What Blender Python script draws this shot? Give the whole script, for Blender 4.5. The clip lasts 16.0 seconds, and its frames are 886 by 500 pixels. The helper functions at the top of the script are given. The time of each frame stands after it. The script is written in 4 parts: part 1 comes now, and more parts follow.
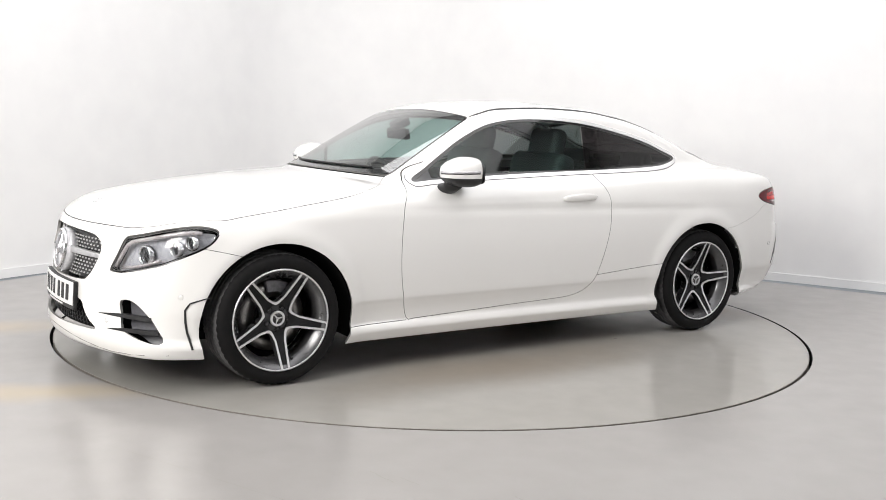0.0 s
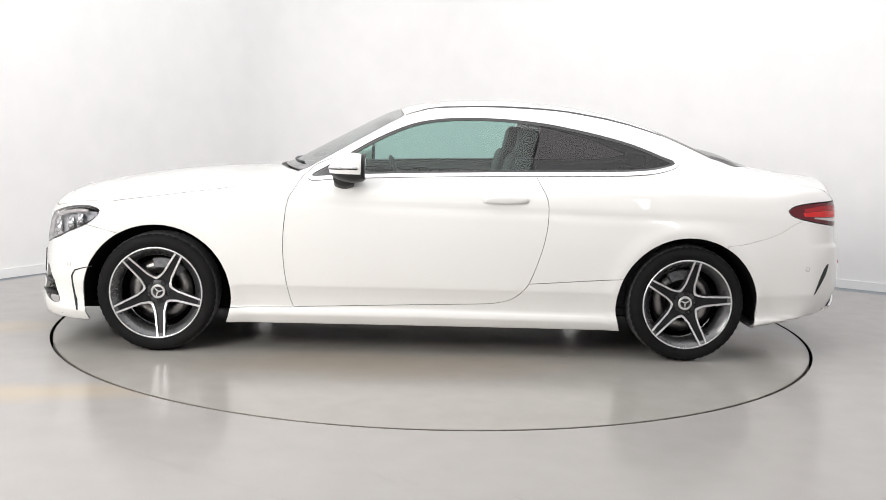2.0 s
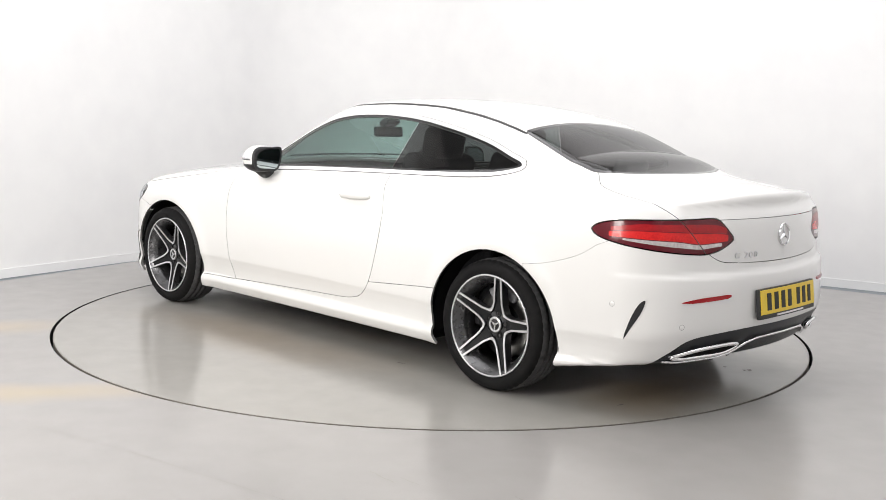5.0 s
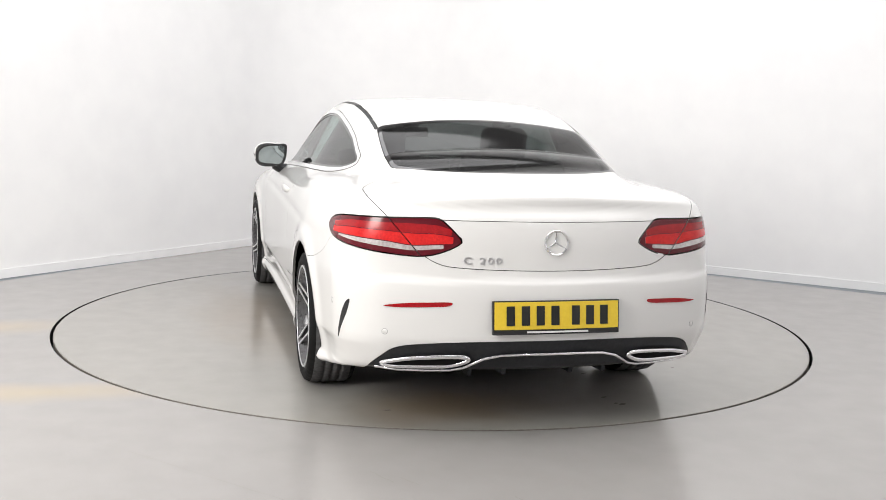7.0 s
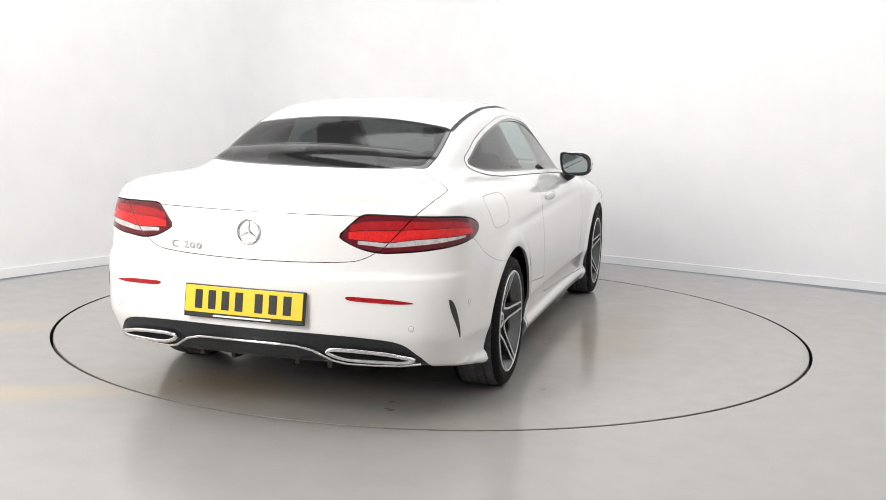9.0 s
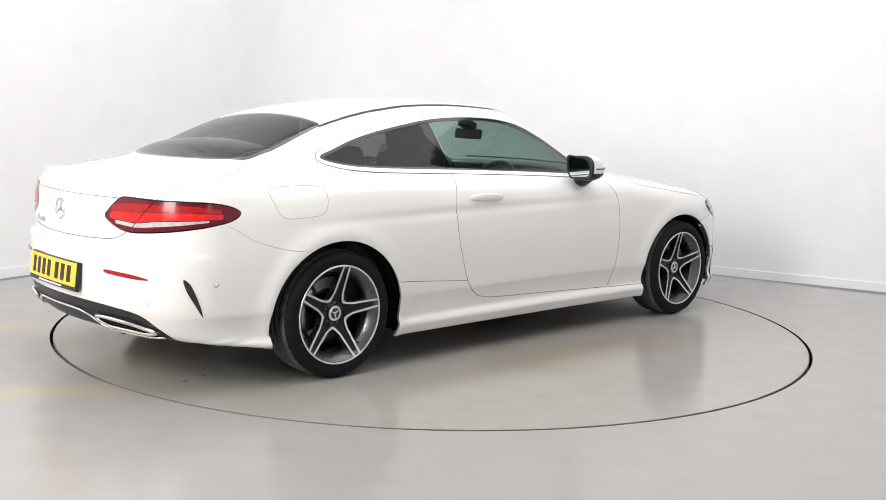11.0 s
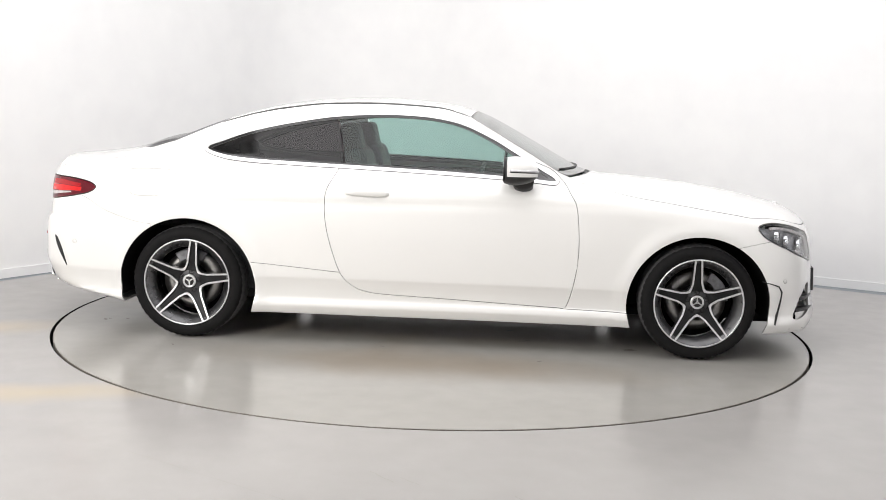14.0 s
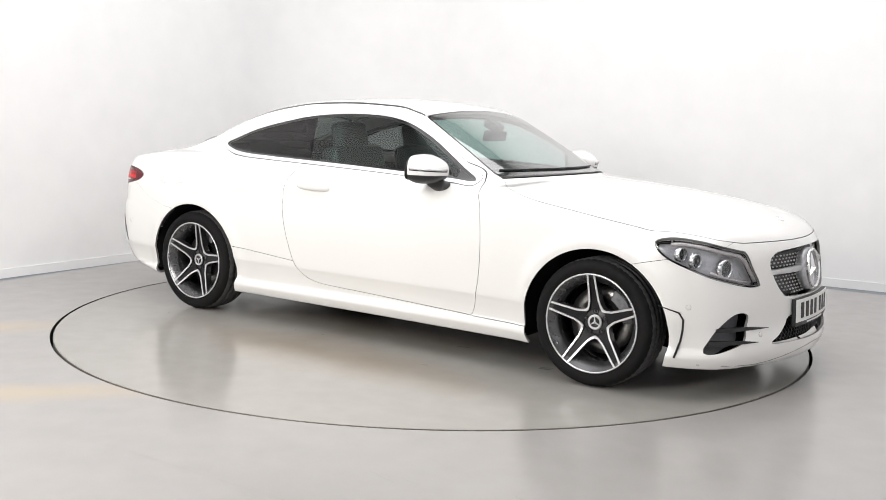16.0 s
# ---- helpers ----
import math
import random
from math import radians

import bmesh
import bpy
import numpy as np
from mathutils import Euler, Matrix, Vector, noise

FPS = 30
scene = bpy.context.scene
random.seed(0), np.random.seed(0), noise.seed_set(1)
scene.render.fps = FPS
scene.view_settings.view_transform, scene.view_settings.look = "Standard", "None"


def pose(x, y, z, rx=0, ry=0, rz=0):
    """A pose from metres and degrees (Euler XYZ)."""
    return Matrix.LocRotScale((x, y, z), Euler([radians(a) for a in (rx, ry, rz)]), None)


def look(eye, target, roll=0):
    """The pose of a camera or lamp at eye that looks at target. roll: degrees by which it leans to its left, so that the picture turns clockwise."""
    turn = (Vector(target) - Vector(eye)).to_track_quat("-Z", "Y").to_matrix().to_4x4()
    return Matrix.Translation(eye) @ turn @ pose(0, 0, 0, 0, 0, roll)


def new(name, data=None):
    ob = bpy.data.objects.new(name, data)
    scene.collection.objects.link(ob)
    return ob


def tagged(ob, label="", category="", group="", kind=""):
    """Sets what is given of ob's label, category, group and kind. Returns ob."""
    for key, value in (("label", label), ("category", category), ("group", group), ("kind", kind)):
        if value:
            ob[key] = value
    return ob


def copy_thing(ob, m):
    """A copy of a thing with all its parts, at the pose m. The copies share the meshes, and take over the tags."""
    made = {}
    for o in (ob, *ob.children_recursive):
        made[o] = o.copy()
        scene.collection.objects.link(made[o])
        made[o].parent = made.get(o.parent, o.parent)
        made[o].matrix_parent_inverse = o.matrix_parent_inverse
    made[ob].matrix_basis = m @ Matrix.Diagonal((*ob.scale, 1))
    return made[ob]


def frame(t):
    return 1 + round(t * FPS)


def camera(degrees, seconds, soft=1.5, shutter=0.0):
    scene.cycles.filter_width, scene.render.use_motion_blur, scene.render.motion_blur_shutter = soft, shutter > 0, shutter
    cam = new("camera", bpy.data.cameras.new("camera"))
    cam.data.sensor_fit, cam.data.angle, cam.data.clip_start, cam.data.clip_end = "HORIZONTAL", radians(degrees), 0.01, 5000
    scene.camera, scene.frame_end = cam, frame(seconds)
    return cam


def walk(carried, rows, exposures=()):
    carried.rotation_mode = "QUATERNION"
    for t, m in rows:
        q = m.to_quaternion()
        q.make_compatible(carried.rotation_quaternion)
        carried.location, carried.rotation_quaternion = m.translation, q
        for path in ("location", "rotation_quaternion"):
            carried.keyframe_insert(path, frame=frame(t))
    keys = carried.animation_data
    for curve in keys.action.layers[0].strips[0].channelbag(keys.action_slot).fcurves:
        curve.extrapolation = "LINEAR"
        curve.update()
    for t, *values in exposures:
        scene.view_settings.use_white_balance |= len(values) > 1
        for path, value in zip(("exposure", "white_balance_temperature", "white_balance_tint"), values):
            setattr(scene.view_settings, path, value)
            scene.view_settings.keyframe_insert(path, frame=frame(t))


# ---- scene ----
# The camera stands still on its tripod; the car turns on the floor's turntable.
cam = camera(47.077, 16.0, soft=0.8)
EYE = Vector((0.0, -6.347, 1.306))
AHEAD = Vector((0.0077, 0.99115, -0.1339))
STAND = look(EYE, EYE + AHEAD, 1.767)
walk(cam, [(0.0, STAND), (16.0, STAND)], exposures=[(0.0, 0.0), (16.0, 0.0)])

# ---- light ----
world = bpy.data.worlds.new("World")
scene.world = world
world.use_nodes = True
world.node_tree.nodes["Background"].inputs[0].default_value = (0.9, 0.95, 1.0, 1)
world.node_tree.nodes["Background"].inputs[1].default_value = 0.3


def area_lamp(name, eye, target, sx, sy, watts, colour):
    data = bpy.data.lights.new(name, "AREA")
    data.shape, data.size, data.size_y = "RECTANGLE", sx, sy
    data.energy, data.color = watts, colour
    ob = new(name, data)
    ob.matrix_world = look(eye, target)
    return ob


area_lamp("ceiling_softbox", (0.7, -0.9, 4.55), (0.7, -0.8999, 0), 7.4, 5.8, 275, (1.0, 0.988, 0.998))
area_lamp("left_softbox", (-3.4, -5.2, 3.0), (-0.8, 3.0, 2.1), 1.6, 2.6, 280, (1.0, 0.975, 0.94))
area_lamp("right_softbox", (3.4, -6.2, 3.0), (-0.4, 3.0, 2.0), 1.8, 2.6, 240, (0.97, 0.985, 1.0))


# ---- materials ----
def material(name, colour, rough=0.5, metal=0.0, coat=0.0, emit=0.0, spec=0.5):
    m = bpy.data.materials.new(name)
    m.use_nodes = True
    b = m.node_tree.nodes["Principled BSDF"]
    b.inputs["Base Color"].default_value = (*colour, 1)
    b.inputs["Roughness"].default_value = rough
    b.inputs["Metallic"].default_value = metal
    b.inputs["Coat Weight"].default_value = coat
    b.inputs["Coat Roughness"].default_value = 0.03
    b.inputs["Specular IOR Level"].default_value = spec
    if emit:
        b.inputs["Emission Color"].default_value = (*colour, 1)
        b.inputs["Emission Strength"].default_value = emit
    return m


def grained(m, scales, low, high, rough=None, bump=0.0, bump_scale=200.0, space="Object"):
    """Mottles a material's colour between two tones at several scales, and its roughness and relief."""
    t = m.node_tree
    b = t.nodes["Principled BSDF"]
    at = t.nodes.new("ShaderNodeTexCoord")
    total = None
    for i, s in enumerate(scales):
        n = t.nodes.new("ShaderNodeTexNoise")
        n.inputs["Scale"].default_value = s
        n.inputs["Detail"].default_value = 5
        t.links.new(at.outputs[space], n.inputs["Vector"])
        if total is None:
            total = n.outputs["Fac"]
        else:
            a = t.nodes.new("ShaderNodeMath")
            a.operation = "MULTIPLY_ADD"
            a.inputs[1].default_value = 0.6
            t.links.new(n.outputs["Fac"], a.inputs[0])
            c = t.nodes.new("ShaderNodeMath")
            c.operation = "MULTIPLY"
            c.inputs[1].default_value = 0.4
            t.links.new(total, c.inputs[0])
            t.links.new(c.outputs[0], a.inputs[2])
            total = a.outputs[0]
    ramp = t.nodes.new("ShaderNodeValToRGB")
    ramp.color_ramp.elements[0].position, ramp.color_ramp.elements[1].position = 0.35, 0.65
    ramp.color_ramp.elements[0].color, ramp.color_ramp.elements[1].color = (*low, 1), (*high, 1)
    t.links.new(total, ramp.inputs[0])
    t.links.new(ramp.outputs[0], b.inputs["Base Color"])
    if rough:
        r = t.nodes.new("ShaderNodeMapRange")
        r.inputs["From Min"].default_value, r.inputs["From Max"].default_value = 0.35, 0.65
        r.inputs["To Min"].default_value, r.inputs["To Max"].default_value = rough
        t.links.new(total, r.inputs["Value"])
        t.links.new(r.outputs[0], b.inputs["Roughness"])
    if bump:
        n = t.nodes.new("ShaderNodeTexNoise")
        n.inputs["Scale"].default_value = bump_scale
        t.links.new(at.outputs[space], n.inputs["Vector"])
        bm = t.nodes.new("ShaderNodeBump")
        bm.inputs["Strength"].default_value = bump
        bm.inputs["Distance"].default_value = 0.002
        t.links.new(n.outputs["Fac"], bm.inputs["Height"])
        t.links.new(bm.outputs[0], b.inputs["Normal"])
    return m


def glass(name, tint, gloss=0.02, least=0.05, steep=4.0):
    """A thin pane: tinted clear, with a mirror-like sheen that grows at grazing angles."""
    m = bpy.data.materials.new(name)
    m.use_nodes = True
    t = m.node_tree
    t.nodes.clear()
    out = t.nodes.new("ShaderNodeOutputMaterial")
    clear = t.nodes.new("ShaderNodeBsdfTransparent")
    clear.inputs[0].default_value = (*tint, 1)
    shine = t.nodes.new("ShaderNodeBsdfGlossy")
    shine.inputs["Roughness"].default_value = gloss
    f = t.nodes.new("ShaderNodeLayerWeight")
    f.inputs["Blend"].default_value = 0.5
    p = t.nodes.new("ShaderNodeMath")
    p.operation, p.inputs[1].default_value = "POWER", steep
    r = t.nodes.new("ShaderNodeMapRange")
    r.inputs["To Min"].default_value, r.inputs["To Max"].default_value = least, 1.0
    mix = t.nodes.new("ShaderNodeMixShader")
    t.links.new(f.outputs["Facing"], p.inputs[0])
    t.links.new(p.outputs[0], r.inputs["Value"])
    t.links.new(r.outputs[0], mix.inputs[0])
    t.links.new(clear.outputs[0], mix.inputs[1])
    t.links.new(shine.outputs[0], mix.inputs[2])
    t.links.new(mix.outputs[0], out.inputs[0])
    return m


PAINT = grained(material("white_paint", (0.80, 0.79, 0.77), 0.28, 0, 1.0), (0.6, 3), (0.744, 0.736, 0.719), (0.756, 0.748, 0.731))
EDGE = material("panel_edge", (0.24, 0.235, 0.225), 0.6)
BLACK = grained(material("black_plastic", (0.02, 0.02, 0.021), 0.45), (6, 60), (0.010, 0.010, 0.011), (0.018, 0.018, 0.019), (0.38, 0.5), 0.1, 900)
GLOSS_BLACK = material("gloss_black", (0.008, 0.008, 0.009), 0.08, 0, 0.6)
DIFFUSER = grained(material("diffuser_black", (0.03, 0.031, 0.034), 0.35, spec=0.3), (5, 70), (0.014, 0.015, 0.017), (0.024, 0.025, 0.028), (0.3, 0.42))
SCOOP_GREY = grained(material("scoop_grey", (0.05, 0.05, 0.055), 0.4), (6, 60), (0.11, 0.11, 0.122), (0.15, 0.15, 0.165), (0.32, 0.45))
CHROME = material("chrome", (0.82, 0.82, 0.83), 0.10, 1.0)
BRIGHT_TRIM = grained(material("bright_trim", (0.8, 0.8, 0.8), 0.25, 0.45), (15, 90), (0.76, 0.76, 0.76), (0.82, 0.82, 0.82))
SATIN = material("satin_silver", (0.72, 0.72, 0.73), 0.28, 1.0)
RUBBER = grained(material("tyre_rubber", (0.014, 0.014, 0.015), 0.7, spec=0.12), (4, 40), (0.006, 0.006, 0.0065), (0.011, 0.0105, 0.0105), (0.6, 0.8), 0.2, 500)
TREAD = grained(material("tread_rubber", (0.05, 0.05, 0.052), 0.85, spec=0.15), (5, 60), (0.055, 0.055, 0.057), (0.11, 0.108, 0.108), (0.75, 0.9), 0.2, 400)
RIM_GREY = grained(material("rim_grey", (0.2, 0.2, 0.205), 0.3, 0.85), (6, 50), (0.105, 0.105, 0.108), (0.125, 0.125, 0.128), (0.26, 0.32))
SPOKE_DARK = grained(material("spoke_black", (0.01, 0.01, 0.011), 0.45, 0.0, spec=0.25), (8, 60), (0.007, 0.007, 0.008), (0.013, 0.013, 0.014), (0.4, 0.5))
RIM_BRIGHT = grained(material("machined_alloy", (0.75, 0.75, 0.76), 0.3, 0.75), (20, 200), (0.66, 0.66, 0.67), (0.74, 0.74, 0.75), (0.28, 0.42))
HUB_GREY = material("hub_grey", (0.045, 0.045, 0.047), 0.35, 0.3)
DISC = grained(material("brake_disc", (0.32, 0.31, 0.30), 0.35, 1.0), (15, 120), (0.26, 0.25, 0.24), (0.38, 0.37, 0.36), (0.3, 0.45))
CALIPER = grained(material("caliper_grey", (0.2, 0.2, 0.21), 0.45, 0.3), (9, 60), (0.15, 0.15, 0.16), (0.25, 0.25, 0.26))
DARK = material("underbody", (0.008, 0.008, 0.008), 0.85, spec=0.1)
RED = grained(material("red_lens", (0.34, 0.008, 0.012), 0.22, 0, 0.08, spec=0.3), (30, 120), (0.28, 0.006, 0.010), (0.40, 0.010, 0.014))
RED_BRIGHT = grained(material("bright_red_lens", (0.62, 0.014, 0.014), 0.24, 0, 0.08, spec=0.3), (30, 120), (0.52, 0.010, 0.012), (0.70, 0.020, 0.018))
RED_DARK = material("dark_red_lens", (0.10, 0.004, 0.010), 0.16, 0, 0.15, spec=0.3)
CLEAR = grained(material("clear_lens", (0.6, 0.58, 0.57), 0.2, 0.3, 1.0), (25, 90), (0.42, 0.37, 0.36), (0.72, 0.68, 0.67))
LAMP_GREY = grained(material("lamp_housing", (0.5, 0.5, 0.51), 0.22, 0.25), (8, 50), (0.42, 0.42, 0.44), (0.66, 0.66, 0.68))
YELLOW = grained(material("plate_yellow", (0.78, 0.55, 0.03), 0.35), (10, 90), (0.74, 0.52, 0.03), (0.8, 0.57, 0.04))
WHITE_PLATE = material("plate_white", (0.75, 0.75, 0.74), 0.35)
INK = material("plate_ink", (0.01, 0.01, 0.01), 0.5)
LEATHER = grained(material("black_leather", (0.03, 0.03, 0.032), 0.5), (8, 90), (0.022, 0.022, 0.024), (0.042, 0.042, 0.044), (0.42, 0.6))
TRIM = grained(material("dashboard_trim", (0.035, 0.035, 0.037), 0.75, spec=0.1), (8, 90), (0.028, 0.028, 0.03), (0.045, 0.045, 0.047))
GLASS = glass("side_glass", (0.55, 0.72, 0.68))
WINDSHIELD = glass("windscreen_glass", (0.62, 0.76, 0.73), 0.03, 0.09, 2.0)
PRIVACY = glass("privacy_glass", (0.17, 0.155, 0.16), 0.05, 0.04, 4.5)
REAR_GLASS = glass("rear_glass", (0.15, 0.145, 0.145), 0.06, 0.035, 5.0)
LENS = glass("headlight_lens", (0.85, 0.86, 0.88))
MIRROR = material("mirror_glass", (0.42, 0.47, 0.47), 0.02, 1.0)
WALL = grained(material("wall_paint", (0.8, 0.8, 0.8), 0.6), (0.5, 4), (0.78, 0.78, 0.785), (0.82, 0.82, 0.82), (0.5, 0.65), 0.05, 120)
CEILING = grained(material("ceiling_grey", (0.3, 0.3, 0.31), 0.8), (0.6, 5), (0.36, 0.36, 0.37), (0.42, 0.42, 0.43))
STEEL = grained(material("steel_edge", (0.16, 0.155, 0.15), 0.45, 0.3), (3, 40), (0.16, 0.145, 0.125), (0.24, 0.22, 0.195))
SCUFF = material("table_scuff", (0.075, 0.062, 0.05), 0.7)
SCRATCH = material("floor_scratch", (0.19, 0.175, 0.16), 0.6)


def stained_and_shaded(m, spots, tint, rough_up=0.0):
    """Lays soft, uneven stains and painted shade over a floor material: spots of (x, y, long, wide, turn, strength)."""
    t = m.node_tree
    b = t.nodes["Principled BSDF"]
    at = t.nodes.new("ShaderNodeTexCoord")
    warp = t.nodes.new("ShaderNodeTexNoise")
    warp.inputs["Scale"].default_value, warp.inputs["Detail"].default_value = 1.6, 6
    t.links.new(at.outputs["Object"], warp.inputs["Vector"])
    colour = b.inputs["Base Color"].links[0].from_socket
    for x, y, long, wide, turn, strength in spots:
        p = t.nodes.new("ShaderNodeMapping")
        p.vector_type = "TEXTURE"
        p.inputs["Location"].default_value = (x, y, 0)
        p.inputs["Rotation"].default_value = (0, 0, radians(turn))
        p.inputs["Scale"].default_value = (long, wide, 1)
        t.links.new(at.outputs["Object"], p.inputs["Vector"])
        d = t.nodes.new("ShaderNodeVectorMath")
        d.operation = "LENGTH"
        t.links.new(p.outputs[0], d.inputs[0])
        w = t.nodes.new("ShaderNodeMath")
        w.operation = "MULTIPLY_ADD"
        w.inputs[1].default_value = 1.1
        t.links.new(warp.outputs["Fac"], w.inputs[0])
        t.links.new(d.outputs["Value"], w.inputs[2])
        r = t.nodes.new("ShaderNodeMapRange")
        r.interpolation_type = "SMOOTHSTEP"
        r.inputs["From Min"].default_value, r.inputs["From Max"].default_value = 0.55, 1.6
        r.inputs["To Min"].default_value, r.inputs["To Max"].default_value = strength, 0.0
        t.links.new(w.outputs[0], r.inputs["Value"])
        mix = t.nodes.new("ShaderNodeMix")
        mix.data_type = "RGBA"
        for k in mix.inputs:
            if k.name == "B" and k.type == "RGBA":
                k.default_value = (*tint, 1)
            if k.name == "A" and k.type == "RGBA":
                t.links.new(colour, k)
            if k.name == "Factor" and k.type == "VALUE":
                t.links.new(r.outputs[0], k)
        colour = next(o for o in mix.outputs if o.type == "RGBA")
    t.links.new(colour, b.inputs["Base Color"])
    return m


FLOOR = grained(material("resin_floor", (0.33, 0.32, 0.31), 0.25), (0.35, 6), (0.317, 0.304, 0.294), (0.335, 0.321, 0.310), (0.20, 0.25))
stained_and_shaded(FLOOR, [(-1.75, -1.88, 0.85, 0.24, 12, 0.8), (-2.6, -0.62, 0.8, 0.3, 15, 0.6)], (0.42, 0.352, 0.255))
TABLE_FLOOR = grained(material("turntable_resin", (0.33, 0.32, 0.31), 0.25), (0.4, 7), (0.310, 0.298, 0.278), (0.332, 0.320, 0.298), (0.15, 0.20))
# brown stains; the last, car-sized spot paints the car's shade into the colour
stained_and_shaded(TABLE_FLOOR, [(0.3, 1.15, 1.5, 0.42, 3, 0.40), (0.1, -1.15, 1.5, 0.40, -4, 0.45), (-1.9, 0.45, 0.4, 0.7, 10, 0.7), (0.0, 0.0, 1.7, 0.9, 0, 0.7)], (0.25, 0.185, 0.115))


# ---- mesh helpers ----
def mesh_object(name, bm, mat, parent=None, label="", smooth=True):
    me = bpy.data.meshes.new(name)
    bm.normal_update()
    bm.to_mesh(me)
    bm.free()
    for f in me.polygons:
        f.use_smooth = smooth
    for m in (mat if isinstance(mat, (list, tuple)) else [mat]):
        me.materials.append(m)
    ob = new(name, me)
    ob.parent = parent
    if label:
        tagged(ob, label)
    return ob


def part(name, bm, mat, parent, label="", smooth=False):
    return mesh_object(name, bm, mat, parent, label, smooth)


def box(bm, centre, size, turn=None, bevel=0.0):
    m = Matrix.Translation(centre) @ (turn or Matrix()) @ Matrix.Diagonal((*size, 1))
    made = bmesh.ops.create_cube(bm, size=1, matrix=m)
    if bevel:
        edges = list({e for v in made["verts"] for e in v.link_edges})
        bmesh.ops.bevel(bm, geom=edges, offset=bevel, segments=2, affect="EDGES", profile=0.6)
    return bm


def lathe(bm, profile, steps, axis="y", closed=False):
    """Turns a profile of (radius, along) about an axis through the origin."""
    rings = []
    for i in range(steps):
        a = 2 * math.pi * i / steps
        c, s = math.cos(a), math.sin(a)
        if axis == "y":
            rings.append([bm.verts.new((r * c, h, r * s)) for r, h in profile])
        elif axis == "x":
            rings.append([bm.verts.new((h, r * c, r * s)) for r, h in profile])
        else:
            rings.append([bm.verts.new((r * c, r * s, h)) for r, h in profile])
    n = len(profile)
    for i in range(steps):
        a, b = rings[i], rings[(i + 1) % steps]
        for j in range(n if closed else n - 1):
            bm.faces.new((a[j], b[j], b[(j + 1) % n], a[(j + 1) % n]))
    bmesh.ops.recalc_face_normals(bm, faces=bm.faces)
    return bm


def prism(bm, outline, low, high, to):
    """A flat shape (u, v) given thickness; to(u, v, w) places it."""
    a = [bm.verts.new(to(u, v, low)) for u, v in outline]
    b = [bm.verts.new(to(u, v, high)) for u, v in outline]
    n = len(outline)
    bm.faces.new(a)
    bm.faces.new(b[::-1])
    for i in range(n):
        bm.faces.new((a[i], b[i], b[(i + 1) % n], a[(i + 1) % n]))
    bmesh.ops.recalc_face_normals(bm, faces=bm.faces)
    return bm


def tube(bm, points, radius, steps=8, closed=False):
    pts = [Vector(p) for p in points]
    rings = []
    n = len(pts)
    for i, p in enumerate(pts):
        a = pts[(i - 1) % n] if closed or i else p
        b = pts[(i + 1) % n] if closed or i < n - 1 else p
        d = (b - a).normalized()
        s = d.cross(Vector((0, 0, 1)))
        s = s.normalized() if s.length > 1e-3 else Vector((1, 0, 0))
        u = s.cross(d)
        rings.append([bm.verts.new(p + radius * (math.cos(2 * math.pi * k / steps) * s + math.sin(2 * math.pi * k / steps) * u)) for k in range(steps)])
    for i in range(n if closed else n - 1):
        a, b = rings[i], rings[(i + 1) % n]
        for k in range(steps):
            bm.faces.new((a[k], a[(k + 1) % steps], b[(k + 1) % steps], b[k]))
    if not closed:
        bm.faces.new(rings[0])
        bm.faces.new(rings[-1][::-1])
    bmesh.ops.recalc_face_normals(bm, faces=bm.faces)
    return bm


# ---- the room ----
CORNER = Vector((-1.043, 4.304, 0))
ALONG_LEFT = Vector((-0.5469, -0.8372, 0)).normalized()
ALONG_RIGHT = Vector((0.8626, -0.5060, 0)).normalized()
HEIGHT = 4.7


def room_point(a, b, z=0.0):
    return CORNER + ALONG_LEFT * a + ALONG_RIGHT * b + Vector((0, 0, z))


def corner_line(radius, inset, length_a, length_b):
    """The line along the two walls in view, round their coved corner, set in from the wall's face."""
    r = radius - inset
    line = [room_point(length_a, inset)]
    for i in range(65):
        t = math.pi / 2 * i / 64
        line.append(room_point(radius - r * math.sin(t), radius - r * math.cos(t)))
    line.append(room_point(inset, length_b))
    return line


def strip(name, inner, outer, low, high, mat, label, smooth=True):
    bm = bmesh.new()
    rows = [[bm.verts.new((p.x, p.y, z)) for z in (low, high)] for p in inner]
    back = [[bm.verts.new((p.x, p.y, z)) for z in (low, high)] for p in outer]
    n = len(inner)
    for i in range(n - 1):
        bm.faces.new((rows[i][0], rows[i + 1][0], rows[i + 1][1], rows[i][1]))
        bm.faces.new((back[i][0], back[i][1], back[i + 1][1], back[i + 1][0]))
        bm.faces.new((rows[i][1], rows[i + 1][1], back[i + 1][1], back[i][1]))
        bm.faces.new((rows[i][0], back[i][0], back[i + 1][0], rows[i + 1][0]))
    for i in (0, n - 1):
        bm.faces.new((rows[i][0], rows[i][1], back[i][1], back[i][0]))
    bmesh.ops.recalc_face_normals(bm, faces=bm.faces)
    ob = mesh_object(name, bm, mat, smooth=smooth)
    return tagged(ob, label, kind="structure")


